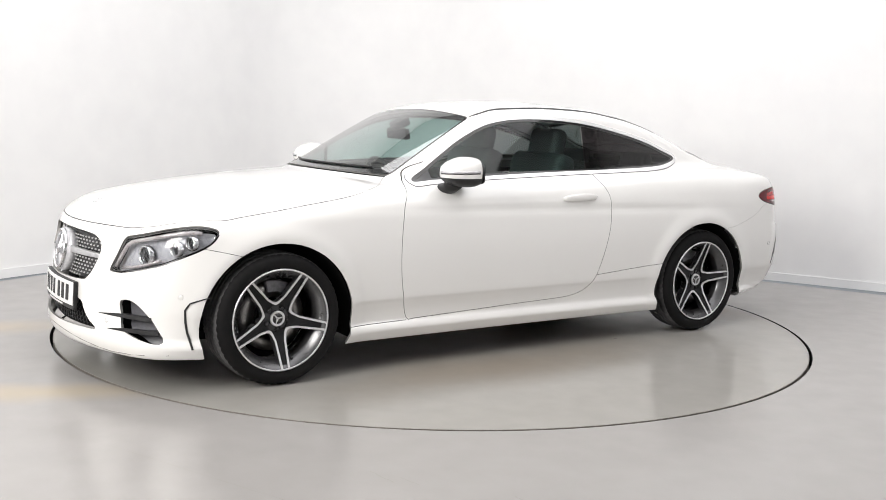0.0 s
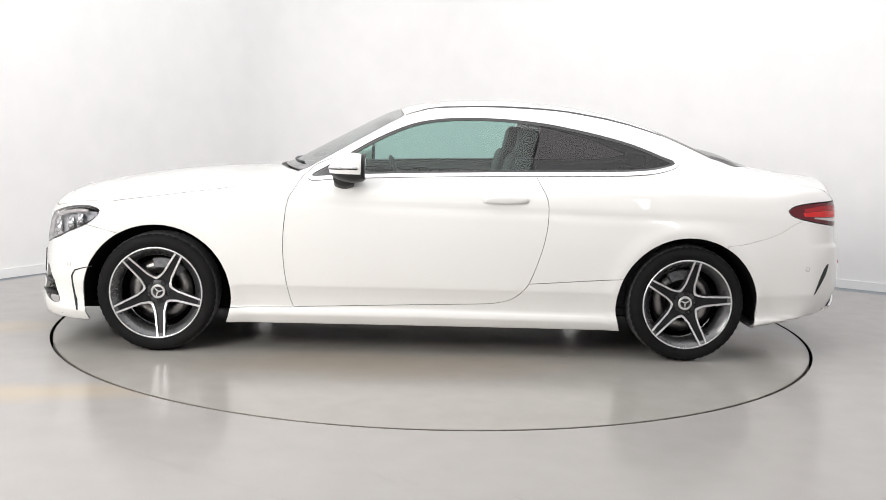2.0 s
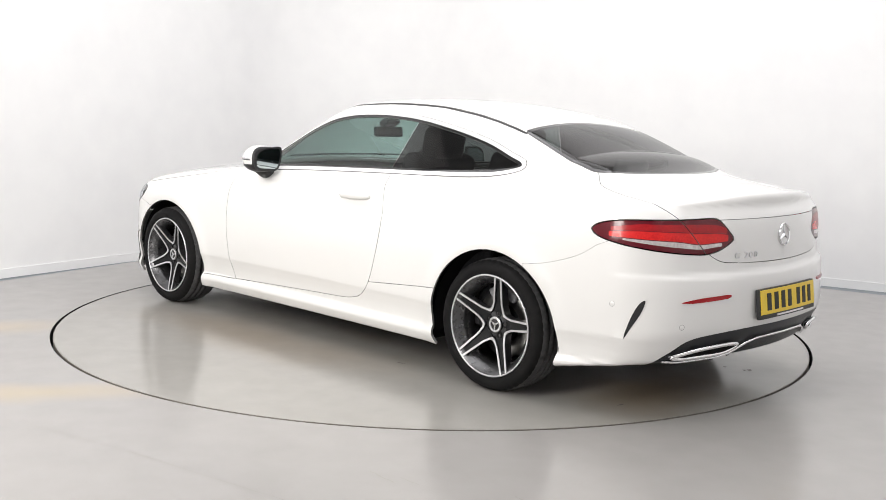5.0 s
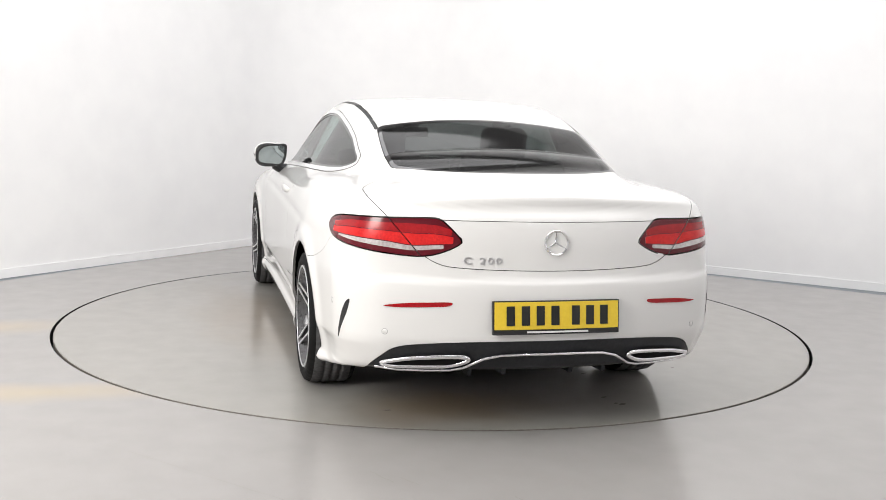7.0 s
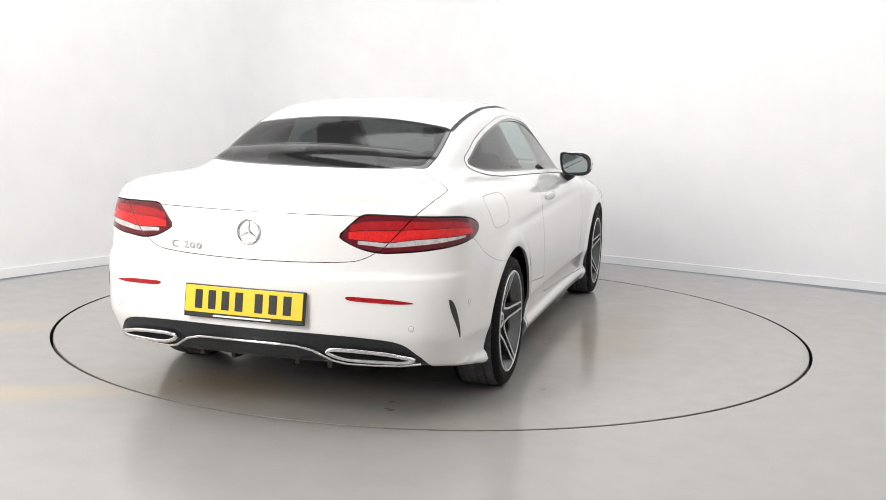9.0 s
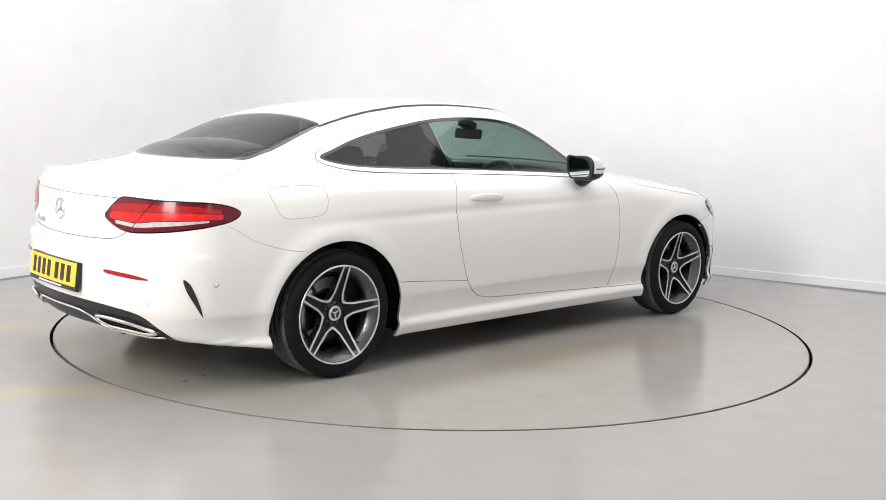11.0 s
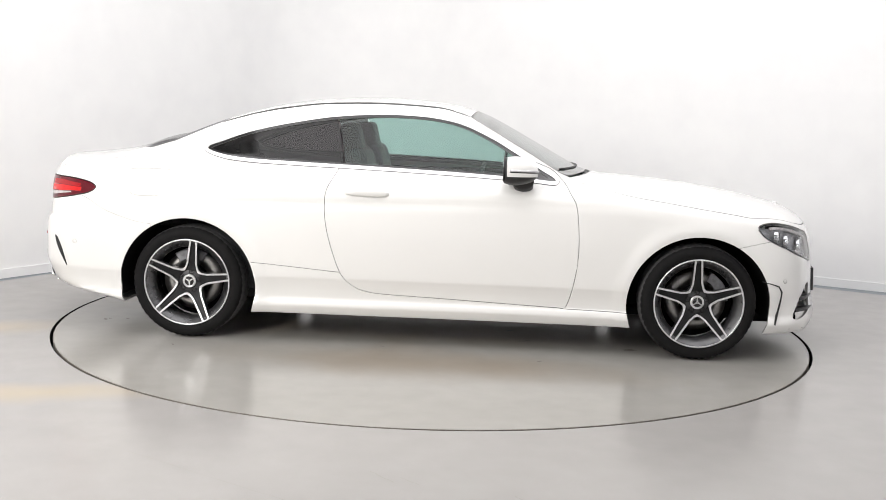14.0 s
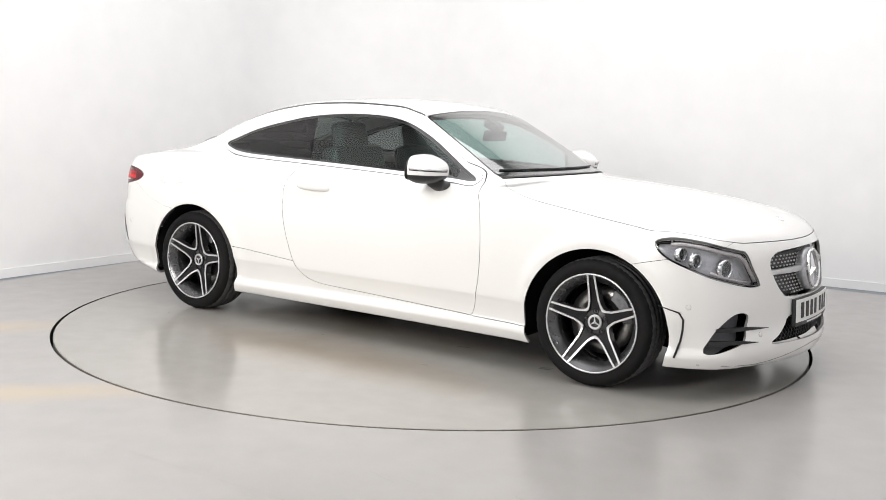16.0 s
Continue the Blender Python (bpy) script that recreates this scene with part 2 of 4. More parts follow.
def build_room():
    strip("wall_coved", corner_line(1.2, 0.0, 10.0, 9.0), corner_line(1.2, -0.15, 10.0, 9.0), 0, HEIGHT, WALL, "white painted studio walls meeting in a coved corner", False)
    strip("baseboard", corner_line(1.2, 0.014, 10.0, 9.0), corner_line(1.2, 0.001, 10.0, 9.0), 0.002, 0.07, WALL, "low white skirting board along the studio wall", False)
    for name, a0, a1, b0, b1 in (("wall_back", 10.0, 10.15, -0.15, 9.15), ("wall_side", -0.15, 10.0, 9.0, 9.15)):
        bm = bmesh.new()
        prism(bm, [(a0, b0), (a1, b0), (a1, b1), (a0, b1)], 0, HEIGHT, lambda u, v, w: room_point(u, v, w))
        tagged(mesh_object(name, bm, WALL, smooth=False), "plain white painted wall behind the camera", kind="structure")
    bm = bmesh.new()
    prism(bm, [(-0.15, -0.15), (10.15, -0.15), (10.15, 9.15), (-0.15, 9.15)], HEIGHT, HEIGHT + 0.15, lambda u, v, w: room_point(u, v, w))
    tagged(mesh_object("ceiling", bm, CEILING, smooth=False), "plain grey studio ceiling", kind="structure")
    # floor with a round hole for the turntable
    bm = bmesh.new()
    n = 256
    ring = [bm.verts.new((2.2740 * math.cos(2 * math.pi * i / n), 2.2740 * math.sin(2 * math.pi * i / n), 0)) for i in range(n)]
    far = []
    for v in ring:
        d = v.co.normalized()
        s = 99.0
        for q, along in ((room_point(10.1, 0), ALONG_LEFT), (room_point(0, 9.1), ALONG_RIGHT), (room_point(-0.1, 0), -ALONG_LEFT), (room_point(0, -0.1), -ALONG_RIGHT)):
            nrm = along
            if d.dot(nrm) > 1e-6:
                s = min(s, q.dot(nrm) / d.dot(nrm))
        far.append(bm.verts.new(d * s))
    for i in range(n):
        j = (i + 1) % n
        bm.faces.new((ring[i], far[i], far[j], ring[j]))
    bmesh.ops.recalc_face_normals(bm, faces=bm.faces)
    pit = bmesh.new()
    lathe(pit, [(2.2743, -0.001), (2.2743, -0.08), (0.01, -0.08)], 256, "z")
    tagged(mesh_object("turntable_pit", pit, DARK, smooth=False), "dark narrow pit round the turntable", kind="structure")
    tagged(mesh_object("floor", bm, FLOOR, smooth=False), "pale grey polished resin floor with faint stains", kind="structure")


def build_turntable():
    bm = bmesh.new()
    lathe(bm, [(0.001, -0.05), (2.2525, -0.05), (2.2525, 0.0), (0.001, 0.0)], 256, "z")
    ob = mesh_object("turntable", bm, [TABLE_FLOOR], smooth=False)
    bm = bmesh.new()
    lathe(bm, [(2.2530, -0.05), (2.2575, -0.05), (2.2575, -0.002), (2.2560, 0.0), (2.2530, 0.0)], 256, "z", True)
    part("edge_band", bm, STEEL, ob, "thin dark steel edge band")
    return tagged(ob, "flush round turntable finished like the grey floor", "turntable")


def floor_scratch(name, a, b, width, label):
    """A thin ground-in score line in the floor."""
    a, b = Vector(a), Vector(b)
    d = (b - a).normalized()
    w = Vector((-d.y, d.x, 0)) * width
    bm = bmesh.new()
    n = 14
    rows = []
    for i in range(n + 1):
        p = a.lerp(b, i / n) + w * (noise.noise(Vector((i * 0.9, a.x, a.y))) * 2.0)
        k = 0.25 + 0.75 * abs(noise.noise(Vector((i * 0.37, b.x, b.y + 4))))
        rows.append([bm.verts.new(p + w * k * s + Vector((0, 0, 0.0008))) for s in (-1, 1)])
    for p, q in zip(rows, rows[1:]):
        bm.faces.new((p[0], p[1], q[1], q[0]))
    bmesh.ops.recalc_face_normals(bm, faces=bm.faces)
    tagged(mesh_object(name, bm, SCRATCH, smooth=False), label, kind="structure")


build_room()
for a, b, width, label in (((-1.655, -2.329, 0), (-1.175, -2.607, 0), 0.0016, "faint score line in the resin floor"), ((-1.144, -2.629, 0), (-0.46, -3.089, 0), 0.0018, "faint score line in the resin floor"),
                           ((-0.213, -2.774, 0), (-0.121, -2.88, 0), 0.004, "short brown scuff on the resin floor"), ((1.421, -1.807, 0), (1.979, -2.093, 0), 0.0014, "faint score line in the resin floor"),
                           ((-0.10, -2.83, 0), (-0.03, -2.90, 0), 0.003, "short brown scuff on the resin floor"), ((0.30, -2.98, 0), (0.33, -3.02, 0), 0.004, "short brown scuff on the resin floor"), ((1.30, -2.62, 0), (1.33, -2.63, 0), 0.003, "tiny dark nick in the resin floor")):
    floor_scratch("floor_mark", a, b, width, label)
turntable = build_turntable()


def table_scuff(x, y, long, wide, turn):
    """A small worn dark mark on the turntable's surface."""
    bm = bmesh.new()
    n = 18
    rim = []
    for i in range(n):
        a = 2 * math.pi * i / n
        r = 0.55 + 0.75 * abs(noise.noise(Vector((math.cos(a) * 2 + x * 7, math.sin(a) * 2 + y * 7, 0.5))))
        rim.append(bm.verts.new((long * r * math.cos(a), wide * r * math.sin(a), 0.0)))
    bm.faces.new(rim)
    bmesh.ops.recalc_face_normals(bm, faces=bm.faces)
    bm.transform(pose(x, y, 0.0008, 0, 0, turn))
    for f in bm.faces:
        if f.normal.z < 0:
            f.normal_flip()
    part("scuff", bm, SCUFF, turntable, "small dark scuff")


for scuff in ((-0.228, -0.797, 0.022, 0.007, -11.0),
              (-0.423, -0.809, 0.01, 0.006, -13.0),
              (0.568, -0.504, 0.05, 0.012, 20.0),
              (0.487, -0.229, 0.03, 0.012, 20.0),
              (1.168, -0.633, 0.05, 0.014, 18.0),
              (-1.411, -0.442, 0.028, 0.01, -60.0),
              (-1.844, -0.367, 0.022, 0.012, -61.0),
              (-1.966, -0.408, 0.03, 0.016, -61.0),
              (-1.363, -0.971, 0.02, 0.006, -59.0),
              (0.649, -0.983, 0.03, 0.007, 26.0),
              (1.163, -0.606, 0.045, 0.012, 27.0),
              (-0.69, 0.933, 0.03, 0.007, -167.0),
              (-1.948, -0.383, 0.02, 0.01, -51.0),
              (-1.894, 0.682, 0.025, 0.01, -92.0)):
    table_scuff(*scuff)
car = tagged(new("car"), "white two-door coupe with dark alloy wheels on the turntable", "car")


# ---- the car's skin, as one smooth solid ----
def curve(xs, ys):
    """A smooth, monotone line through a few points."""
    xs, ys = np.array(xs, float), np.array(ys, float)
    h, d = np.diff(xs), np.diff(ys) / np.diff(xs)
    m = np.zeros(len(xs))
    m[0], m[-1] = d[0], d[-1]
    for i in range(1, len(xs) - 1):
        if d[i - 1] * d[i] > 0:
            w1, w2 = 2 * h[i] + h[i - 1], h[i] + 2 * h[i - 1]
            m[i] = (w1 + w2) / (w1 / d[i - 1] + w2 / d[i])

    def at(x):
        x = np.clip(x, xs[0], xs[-1])
        i = np.clip(np.searchsorted(xs, x) - 1, 0, len(xs) - 2)
        t = (x - xs[i]) / h[i]
        return ((1 + 2 * t) * (1 - t) ** 2 * ys[i] + t * (1 - t) ** 2 * h[i] * m[i] + t * t * (3 - 2 * t) * ys[i + 1] + t * t * (t - 1) * h[i] * m[i + 1])
    return at


def smax(a, b, k):
    h = np.clip(0.5 + 0.5 * (a - b) / k, 0, 1)
    return b + (a - b) * h + k * h * (1 - h)


def smin(a, b, k):
    return -smax(-a, -b, k)


SIDE = curve([0.10, 0.15, 0.195, 0.212, 0.232, 0.256, 0.30, 0.345, 0.375, 0.42, 0.60, 0.78, 0.90, 1.1], [0.842, 0.862, 0.882, 0.888, 0.883, 0.868, 0.873, 0.884, 0.893, 0.896, 0.902, 0.893, 0.868, 0.80])
PLAN = curve([-2.4, -1.9, -1.4, -0.6, 0.2, 1.0, 1.42, 1.8, 2.2], [0.085, 0.030, 0.0, 0.010, 0.016, 0.010, 0.0, 0.012, 0.05])
DECK = curve([-2.45, -2.30, -2.15, -1.95, -1.60, -1.20, -0.60, 0.0, 0.4, 0.85, 1.06, 1.24, 1.41, 1.58, 1.75, 1.93, 2.10, 2.20, 2.3],
             [0.985, 0.995, 1.012, 1.035, 1.042, 1.025, 0.992, 0.972, 0.965, 0.968, 0.958, 0.946, 0.930, 0.908, 0.880, 0.842, 0.792, 0.750, 0.69])
CROWN = curve([-2.4, -1.9, -1.0, 0.0, 0.8, 1.5, 2.1], [0.12, 0.10, 0.05, 0.04, 0.07, 0.11, 0.10])
NOSE = curve([0.10, 0.16, 0.22, 0.36, 0.45, 0.55, 0.65, 0.75, 0.85], [2.10, 2.225, 2.24, 2.215, 2.21, 2.20, 2.185, 2.16, 2.07])
TAIL = curve([0.15, 0.25, 0.33, 0.42, 0.56, 0.63, 0.66, 0.80, 0.88, 0.94, 1.0, 1.06], [2.28, 2.38, 2.43, 2.458, 2.455, 2.448, 2.428, 2.418, 2.405, 2.372, 2.375, 2.37])
BELLY = curve([-2.5, -2.3, -2.1, -1.85, -1.6, 2.0, 2.3], [0.270, 0.262, 0.240, 0.20, 0.15, 0.145, 0.15])
ROOF = curve([-1.6, -1.3, -1.0, -0.7, -0.4, -0.1, 0.15, 0.5], [1.145, 1.264, 1.338, 1.377, 1.390, 1.374, 1.338, 1.25])
TAPER = curve([-2.1, -1.77, -1.36, -1.0, -0.6, 0.0, 0.4, 0.9], [0.25, 0.167, 0.072, 0.027, 0.0, 0.0, 0.012, 0.05])


def skin(x, y, z):
    """Below zero inside the car's body."""
    a = np.abs(y)
    side = a - SIDE(z) + PLAN(x)
    side = side + 0.006 * np.exp(-((z - 0.80 - 0.02 * x) / 0.025) ** 2) * np.clip(1.6 - np.abs(x + 0.3), 0, 1)
    flare = 0.012 * (np.exp(-((np.hypot(x - 1.42, z - 0.31) - 0.40) / 0.05) ** 2) + np.exp(-((np.hypot(x + 1.42, z - 0.31) - 0.40) / 0.05) ** 2))
    side = side - flare
    top = z - DECK(x) + CROWN(x) * a ** 2
    front = x - NOSE(z) + 0.36 * a ** 2
    rear = -x - TAIL(z) + 0.30 * a ** 2
    low = smax(smax(side, rear, 0.17), front, 0.17)
    low = smax(low, top, 0.035 + 0.085 * np.clip((x + 2.15) / 0.4, 0, 1))
    low = smax(low, BELLY(x) - z, 0.03)
    cabin_side = (a - (0.752 - 0.54 * (z - 0.986) - TAPER(x))) / 1.136
    xw = x + 0.43 * a ** 2
    screen = (z - (0.968 + 0.56 * (0.84 - xw) - 0.03 * (0.84 - xw) ** 2)) * 0.87
    xr = x - 0.42 * a ** 2
    back = (z - (1.04 + 0.43 * (xr + 1.92) - 0.06 * (xr + 1.92) ** 2)) * 0.92
    roof = z - ROOF(x) + 0.105 * a ** 2
    lid = smax(smax(roof, screen, 0.05), back, 0.05)
    cabin = np.maximum(smax(cabin_side, lid, 0.06), 0.90 - z)
    return smin(low, cabin, 0.05)


def skin_normal(p):
    e = 2e-3
    g = np.stack([skin(p[:, 0] + e, p[:, 1], p[:, 2]) - skin(p[:, 0] - e, p[:, 1], p[:, 2]),
                  skin(p[:, 0], p[:, 1] + e, p[:, 2]) - skin(p[:, 0], p[:, 1] - e, p[:, 2]),
                  skin(p[:, 0], p[:, 1], p[:, 2] + e) - skin(p[:, 0], p[:, 1], p[:, 2] - e)], 1)
    return g / np.maximum(np.linalg.norm(g, axis=1, keepdims=True), 1e-9)


def skin_mesh():
    """The left half of the skin: rays from a spine inside the car, stopped where they leave it."""
    n_phi, n_mid, n_end = 170, 240, 80
    phi = np.radians(np.linspace(-90, 90, n_phi))
    stations = [(-1.70, a) for a in np.linspace(-90, 0, n_end)[:-1]] + [(x, 0.0) for x in np.linspace(-1.70, 1.55, n_mid)] + [(1.55, a) for a in np.linspace(0, 90, n_end)[1:]]
    st = np.array(stations)
    al = np.radians(st[:, 1])[:, None]
    d = np.stack([np.sin(al) * np.cos(phi), np.cos(al) * np.cos(phi), np.sin(phi) + 0 * al], 2)
    o = np.zeros_like(d)
    o[:, :, 0], o[:, :, 2] = st[:, :1], 0.55
    d, o = d.reshape(-1, 3), o.reshape(-1, 3)
    lo, hi = np.zeros(len(d)), np.full(len(d), np.nan)
    for s in np.arange(0.05, 1.45, 0.03):
        p = o + d * s
        out = skin(p[:, 0], p[:, 1], p[:, 2]) > 0
        hi = np.where(np.isnan(hi) & out, s, hi)
        lo = np.where(np.isnan(hi), s, lo)
    hi = np.where(np.isnan(hi), 1.45, hi)
    for _ in range(22):
        mid = (lo + hi) / 2
        p = o + d * mid[:, None]
        out = skin(p[:, 0], p[:, 1], p[:, 2]) > 0
        hi, lo = np.where(out, mid, hi), np.where(out, lo, mid)
    p = o + d * ((lo + hi) / 2)[:, None]
    p[:, 1] = np.maximum(p[:, 1], 0)
    k = np.arange(len(st) * n_phi).reshape(len(st), n_phi)
    a, b, c, e = k[:-1, :-1].ravel(), k[1:, :-1].ravel(), k[1:, 1:].ravel(), k[:-1, 1:].ravel()
    tris = np.concatenate([np.stack([a, c, b], 1), np.stack([a, e, c], 1)])
    area = np.linalg.norm(np.cross(p[tris[:, 1]] - p[tris[:, 0]], p[tris[:, 2]] - p[tris[:, 0]]), axis=1)
    return p, tris[area > 1e-9]


def clip(mesh, field):
    """The part of a triangle mesh where field(x, y, z) is below zero."""
    p, tris = mesh
    if not len(tris):
        return mesh
    v = field(p[:, 0], p[:, 1], p[:, 2])
    v = np.where(np.abs(v) < 1e-7, 1e-7, v)
    inside = v < 0
    count = inside[tris].sum(1)
    keep = [tris[count == 3]]
    pts, total = [p], len(p)
    for want, flip in ((1, False), (2, True)):
        t = tris[count == want]
        if not len(t):
            continue
        odd = inside[t] if want == 1 else ~inside[t]
        first = odd.argmax(1)
        r = np.arange(len(t))
        a, b, c = t[r, first], t[r, (first + 1) % 3], t[r, (first + 2) % 3]
        qs = []
        for q in (b, c):
            i, j = np.minimum(a, q), np.maximum(a, q)
            s = v[i] / (v[i] - v[j])
            qs.append(p[i] + (p[j] - p[i]) * s[:, None])
        pts += qs
        ib, ic = total + r, total + len(t) + r
        total += 2 * len(t)
        if want == 1:
            keep.append(np.stack([a, ib, ic], 1))
        else:
            keep.append(np.stack([ib, b, c], 1))
            keep.append(np.stack([ib, c, ic], 1))
    p, tris = np.concatenate(pts), np.concatenate(keep)
    key = np.round(p * 2e5).astype(np.int64)
    used = np.unique(tris)
    _, index, inverse = np.unique(key[used], axis=0, return_index=True, return_inverse=True)
    table = np.zeros(len(p), int)
    table[used] = inverse.ravel()
    tris = table[tris]
    good = (tris[:, 0] != tris[:, 1]) & (tris[:, 1] != tris[:, 2]) & (tris[:, 0] != tris[:, 2])
    return p[used][index], tris[good]


def refine(mesh):
    """Every triangle in four."""
    p, t = mesh
    e = np.sort(np.concatenate([t[:, [0, 1]], t[:, [1, 2]], t[:, [2, 0]]]), axis=1)
    u, inv = np.unique(e, axis=0, return_inverse=True)
    m = inv.ravel().reshape(3, -1).T + len(p)
    p = np.concatenate([p, (p[u[:, 0]] + p[u[:, 1]]) / 2])
    t = np.concatenate([np.stack([t[:, 0], m[:, 0], m[:, 2]], 1), np.stack([m[:, 0], t[:, 1], m[:, 1]], 1), np.stack([m[:, 2], m[:, 1], t[:, 2]], 1), m])
    return p, t


def split(mesh, field, gap=0.003):
    """What lies inside the field and what lies outside it, with a gap between."""
    h = gap / 2
    return clip(mesh, lambda x, y, z: field(x, y, z) + h), clip(mesh, lambda x, y, z: h - field(x, y, z))


def rounded(points, steps=10):
    """A closed line that runs smoothly through a few corner points."""
    pts = np.array(points, float)
    n = len(pts)
    out = []
    for i in range(n):
        a, b, c, d = pts[(i - 1) % n], pts[i], pts[(i + 1) % n], pts[(i + 2) % n]
        for s in range(steps):
            t = s / steps
            out.append(0.5 * (2 * b + (c - a) * t + (2 * a - 5 * b + 4 * c - d) * t * t + (3 * b - a - 3 * c + d) * t ** 3))
    return np.array(out)


def distance(line, u, v, closed=True):
    """Distance to a line in a plane; below zero inside a closed one."""
    shape = u.shape
    u, v = u.ravel(), v.ravel()
    a = np.asarray(line, float)
    b = np.roll(a, -1, axis=0)
    if not closed:
        a, b = a[:-1], b[:-1]
    best = np.full(len(u), 9.0)
    odd = np.zeros(len(u), bool)
    for (ax, ay), (bx, by) in zip(a, b):
        dx, dy = bx - ax, by - ay
        t = np.clip(((u - ax) * dx + (v - ay) * dy) / max(dx * dx + dy * dy, 1e-12), 0, 1)
        best = np.minimum(best, (u - ax - t * dx) ** 2 + (v - ay - t * dy) ** 2)
        if closed and ay != by:
            odd ^= ((ay > v) != (by > v)) & (u < ax + (v - ay) / (by - ay) * dx)
    best = np.sqrt(best)
    return (np.where(odd, -best, best) if closed else best).reshape(shape)


def panel(name, mesh, mat, side=0, depth=0.014, label="", lift=0.0, parent=None, edge=None):
    """One panel of the skin with turned-in edges. side 0: both halves in one mesh, 1: left, -1: right."""
    p, tris = mesh
    if not len(tris):
        return None
    n = skin_normal(p)
    p = p + n * lift
    e = np.sort(np.concatenate([tris[:, [0, 1]], tris[:, [1, 2]], tris[:, [2, 0]]]), axis=1)
    d = np.concatenate([tris[:, [0, 1]], tris[:, [1, 2]], tris[:, [2, 0]]])
    _, inv, cnt = np.unique(e, axis=0, return_inverse=True, return_counts=True)
    rim = d[cnt[inv.ravel()] == 1]
    rim = rim[~((p[rim[:, 0], 1] < 1e-5) & (p[rim[:, 1], 1] < 1e-5))]
    k = len(p)
    inner = p - n * depth
    vs, fs, ns, ms = [], [], [], []
    for s in ([1, -1] if side == 0 else [side]):
        flip = np.array([1, s, 1])
        base = sum(len(x) for x in vs)
        vs += [p * flip, inner * flip]
        t = tris + base if s > 0 else tris[:, ::-1] + base
        fs += t.tolist()
        ns.append((n * flip)[(t - base).ravel()])
        ms += [0] * len(t)
        for a, b in (rim if depth else []):
            q = [b, a, a + k, b + k] if s > 0 else [a, b, b + k, a + k]
            fs.append([i + base for i in q])
            w = np.cross(p[b] - p[a], n[a])
            w = -w / max(np.linalg.norm(w), 1e-9)
            ns.append(np.repeat((-w * flip)[None], 4, 0))
            ms.append(1)
    me = bpy.data.meshes.new(name)
    me.from_pydata(np.concatenate(vs).tolist(), [], fs)
    me.materials.append(mat)
    me.materials.append(edge or EDGE)
    me.polygons.foreach_set("material_index", ms)
    me.polygons.foreach_set("use_smooth", [True] * len(fs))
    me.update()
    me.normals_split_custom_set(np.concatenate(ns).tolist())
    ob = new(name, me)
    ob.parent = parent or car
    if label:
        tagged(ob, label)
    return ob


# ---- the car's panels, cut from the skin ----
def both(*fields):
    return lambda x, y, z: np.maximum.reduce([f(x, y, z) for f in fields])


WINDOW = rounded([(0.625, 0.948), (0.52, 1.014), (0.394, 1.090), (0.255, 1.168), (0.091, 1.238), (-0.064, 1.270), (-0.22, 1.281), (-0.376, 1.281), (-0.531, 1.273), (-0.686, 1.256), (-0.841, 1.229), (-0.995, 1.197),
                  (-1.148, 1.157), (-1.285, 1.106), (-1.376, 1.066), (-1.27, 1.030), (-1.10, 1.013), (-0.85, 1.005), (-0.571, 0.998), (-0.243, 0.988), (0.063, 0.977), (0.30, 0.966), (0.50, 0.954)], 8)
DOOR = rounded([(0.66, 0.955), (0.705, 0.885), (0.738, 0.82), (0.757, 0.67), (0.757, 0.52), (0.738, 0.38), (0.703, 0.258), (0.65, 0.254), (0.30, 0.266), (0.0, 0.278), (-0.30, 0.289), (-0.40, 0.300), (-0.475, 0.325),
                (-0.545, 0.390), (-0.592, 0.50), (-0.632, 0.64), (-0.648, 0.76), (-0.642, 0.86), (-0.60, 0.95), (-0.565, 1.02), (-0.45, 1.15), (0.2, 1.12), (0.55, 1.03)], 8)
TAIL_LAMP = rounded([(-1.992, 0.795), (-1.968, 0.824), (-1.915, 0.863), (-1.86, 0.888), (-1.73, 0.888), (-1.606, 0.886), (-1.43, 0.884), (-1.263, 0.878), (-1.150, 0.859), (-1.103, 0.830), (-1.15, 0.799), (-1.265, 0.777), (-1.39, 0.763), (-1.524, 0.751), (-1.68, 0.740), (-1.80, 0.737), (-1.902, 0.755)], 6)
HEAD_LAMP = rounded([(-1.582, 0.548), (-1.52, 0.622), (-1.464, 0.694), (-1.40, 0.708), (-1.288, 0.725), (-1.139, 0.749), (-0.987, 0.764), (-0.885, 0.758), (-0.836, 0.739), (-0.855, 0.698), (-0.925, 0.660), (-1.07, 0.616), (-1.16, 0.592), (-1.31, 0.564), (-1.475, 0.540), (-1.555, 0.538)], 6)
GRILLE = rounded([(-0.31, 0.690), (0.0, 0.696), (0.31, 0.690), (0.400, 0.672), (0.432, 0.644), (0.428, 0.602), (0.392, 0.537), (0.346, 0.490), (0.285, 0.470), (0.0, 0.462), (-0.285, 0.470), (-0.346, 0.490), (-0.392, 0.537), (-0.428, 0.602), (-0.432, 0.644), (-0.400, 0.672)], 6)
INTAKE = rounded([(-0.27, 0.374), (0.0, 0.373), (0.27, 0.374), (0.33, 0.332), (0.39, 0.292), (0.460, 0.260), (0.38, 0.252), (0.0, 0.245), (-0.38, 0.252), (-0.460, 0.260), (-0.39, 0.292), (-0.33, 0.332)], 6)
SCOOP = rounded([(0.600, 0.404), (0.650, 0.418), (0.705, 0.400), (0.762, 0.348), (0.794, 0.290), (0.812, 0.240), (0.786, 0.235), (0.735, 0.248), (0.672, 0.268), (0.628, 0.290), (0.612, 0.345)], 6)
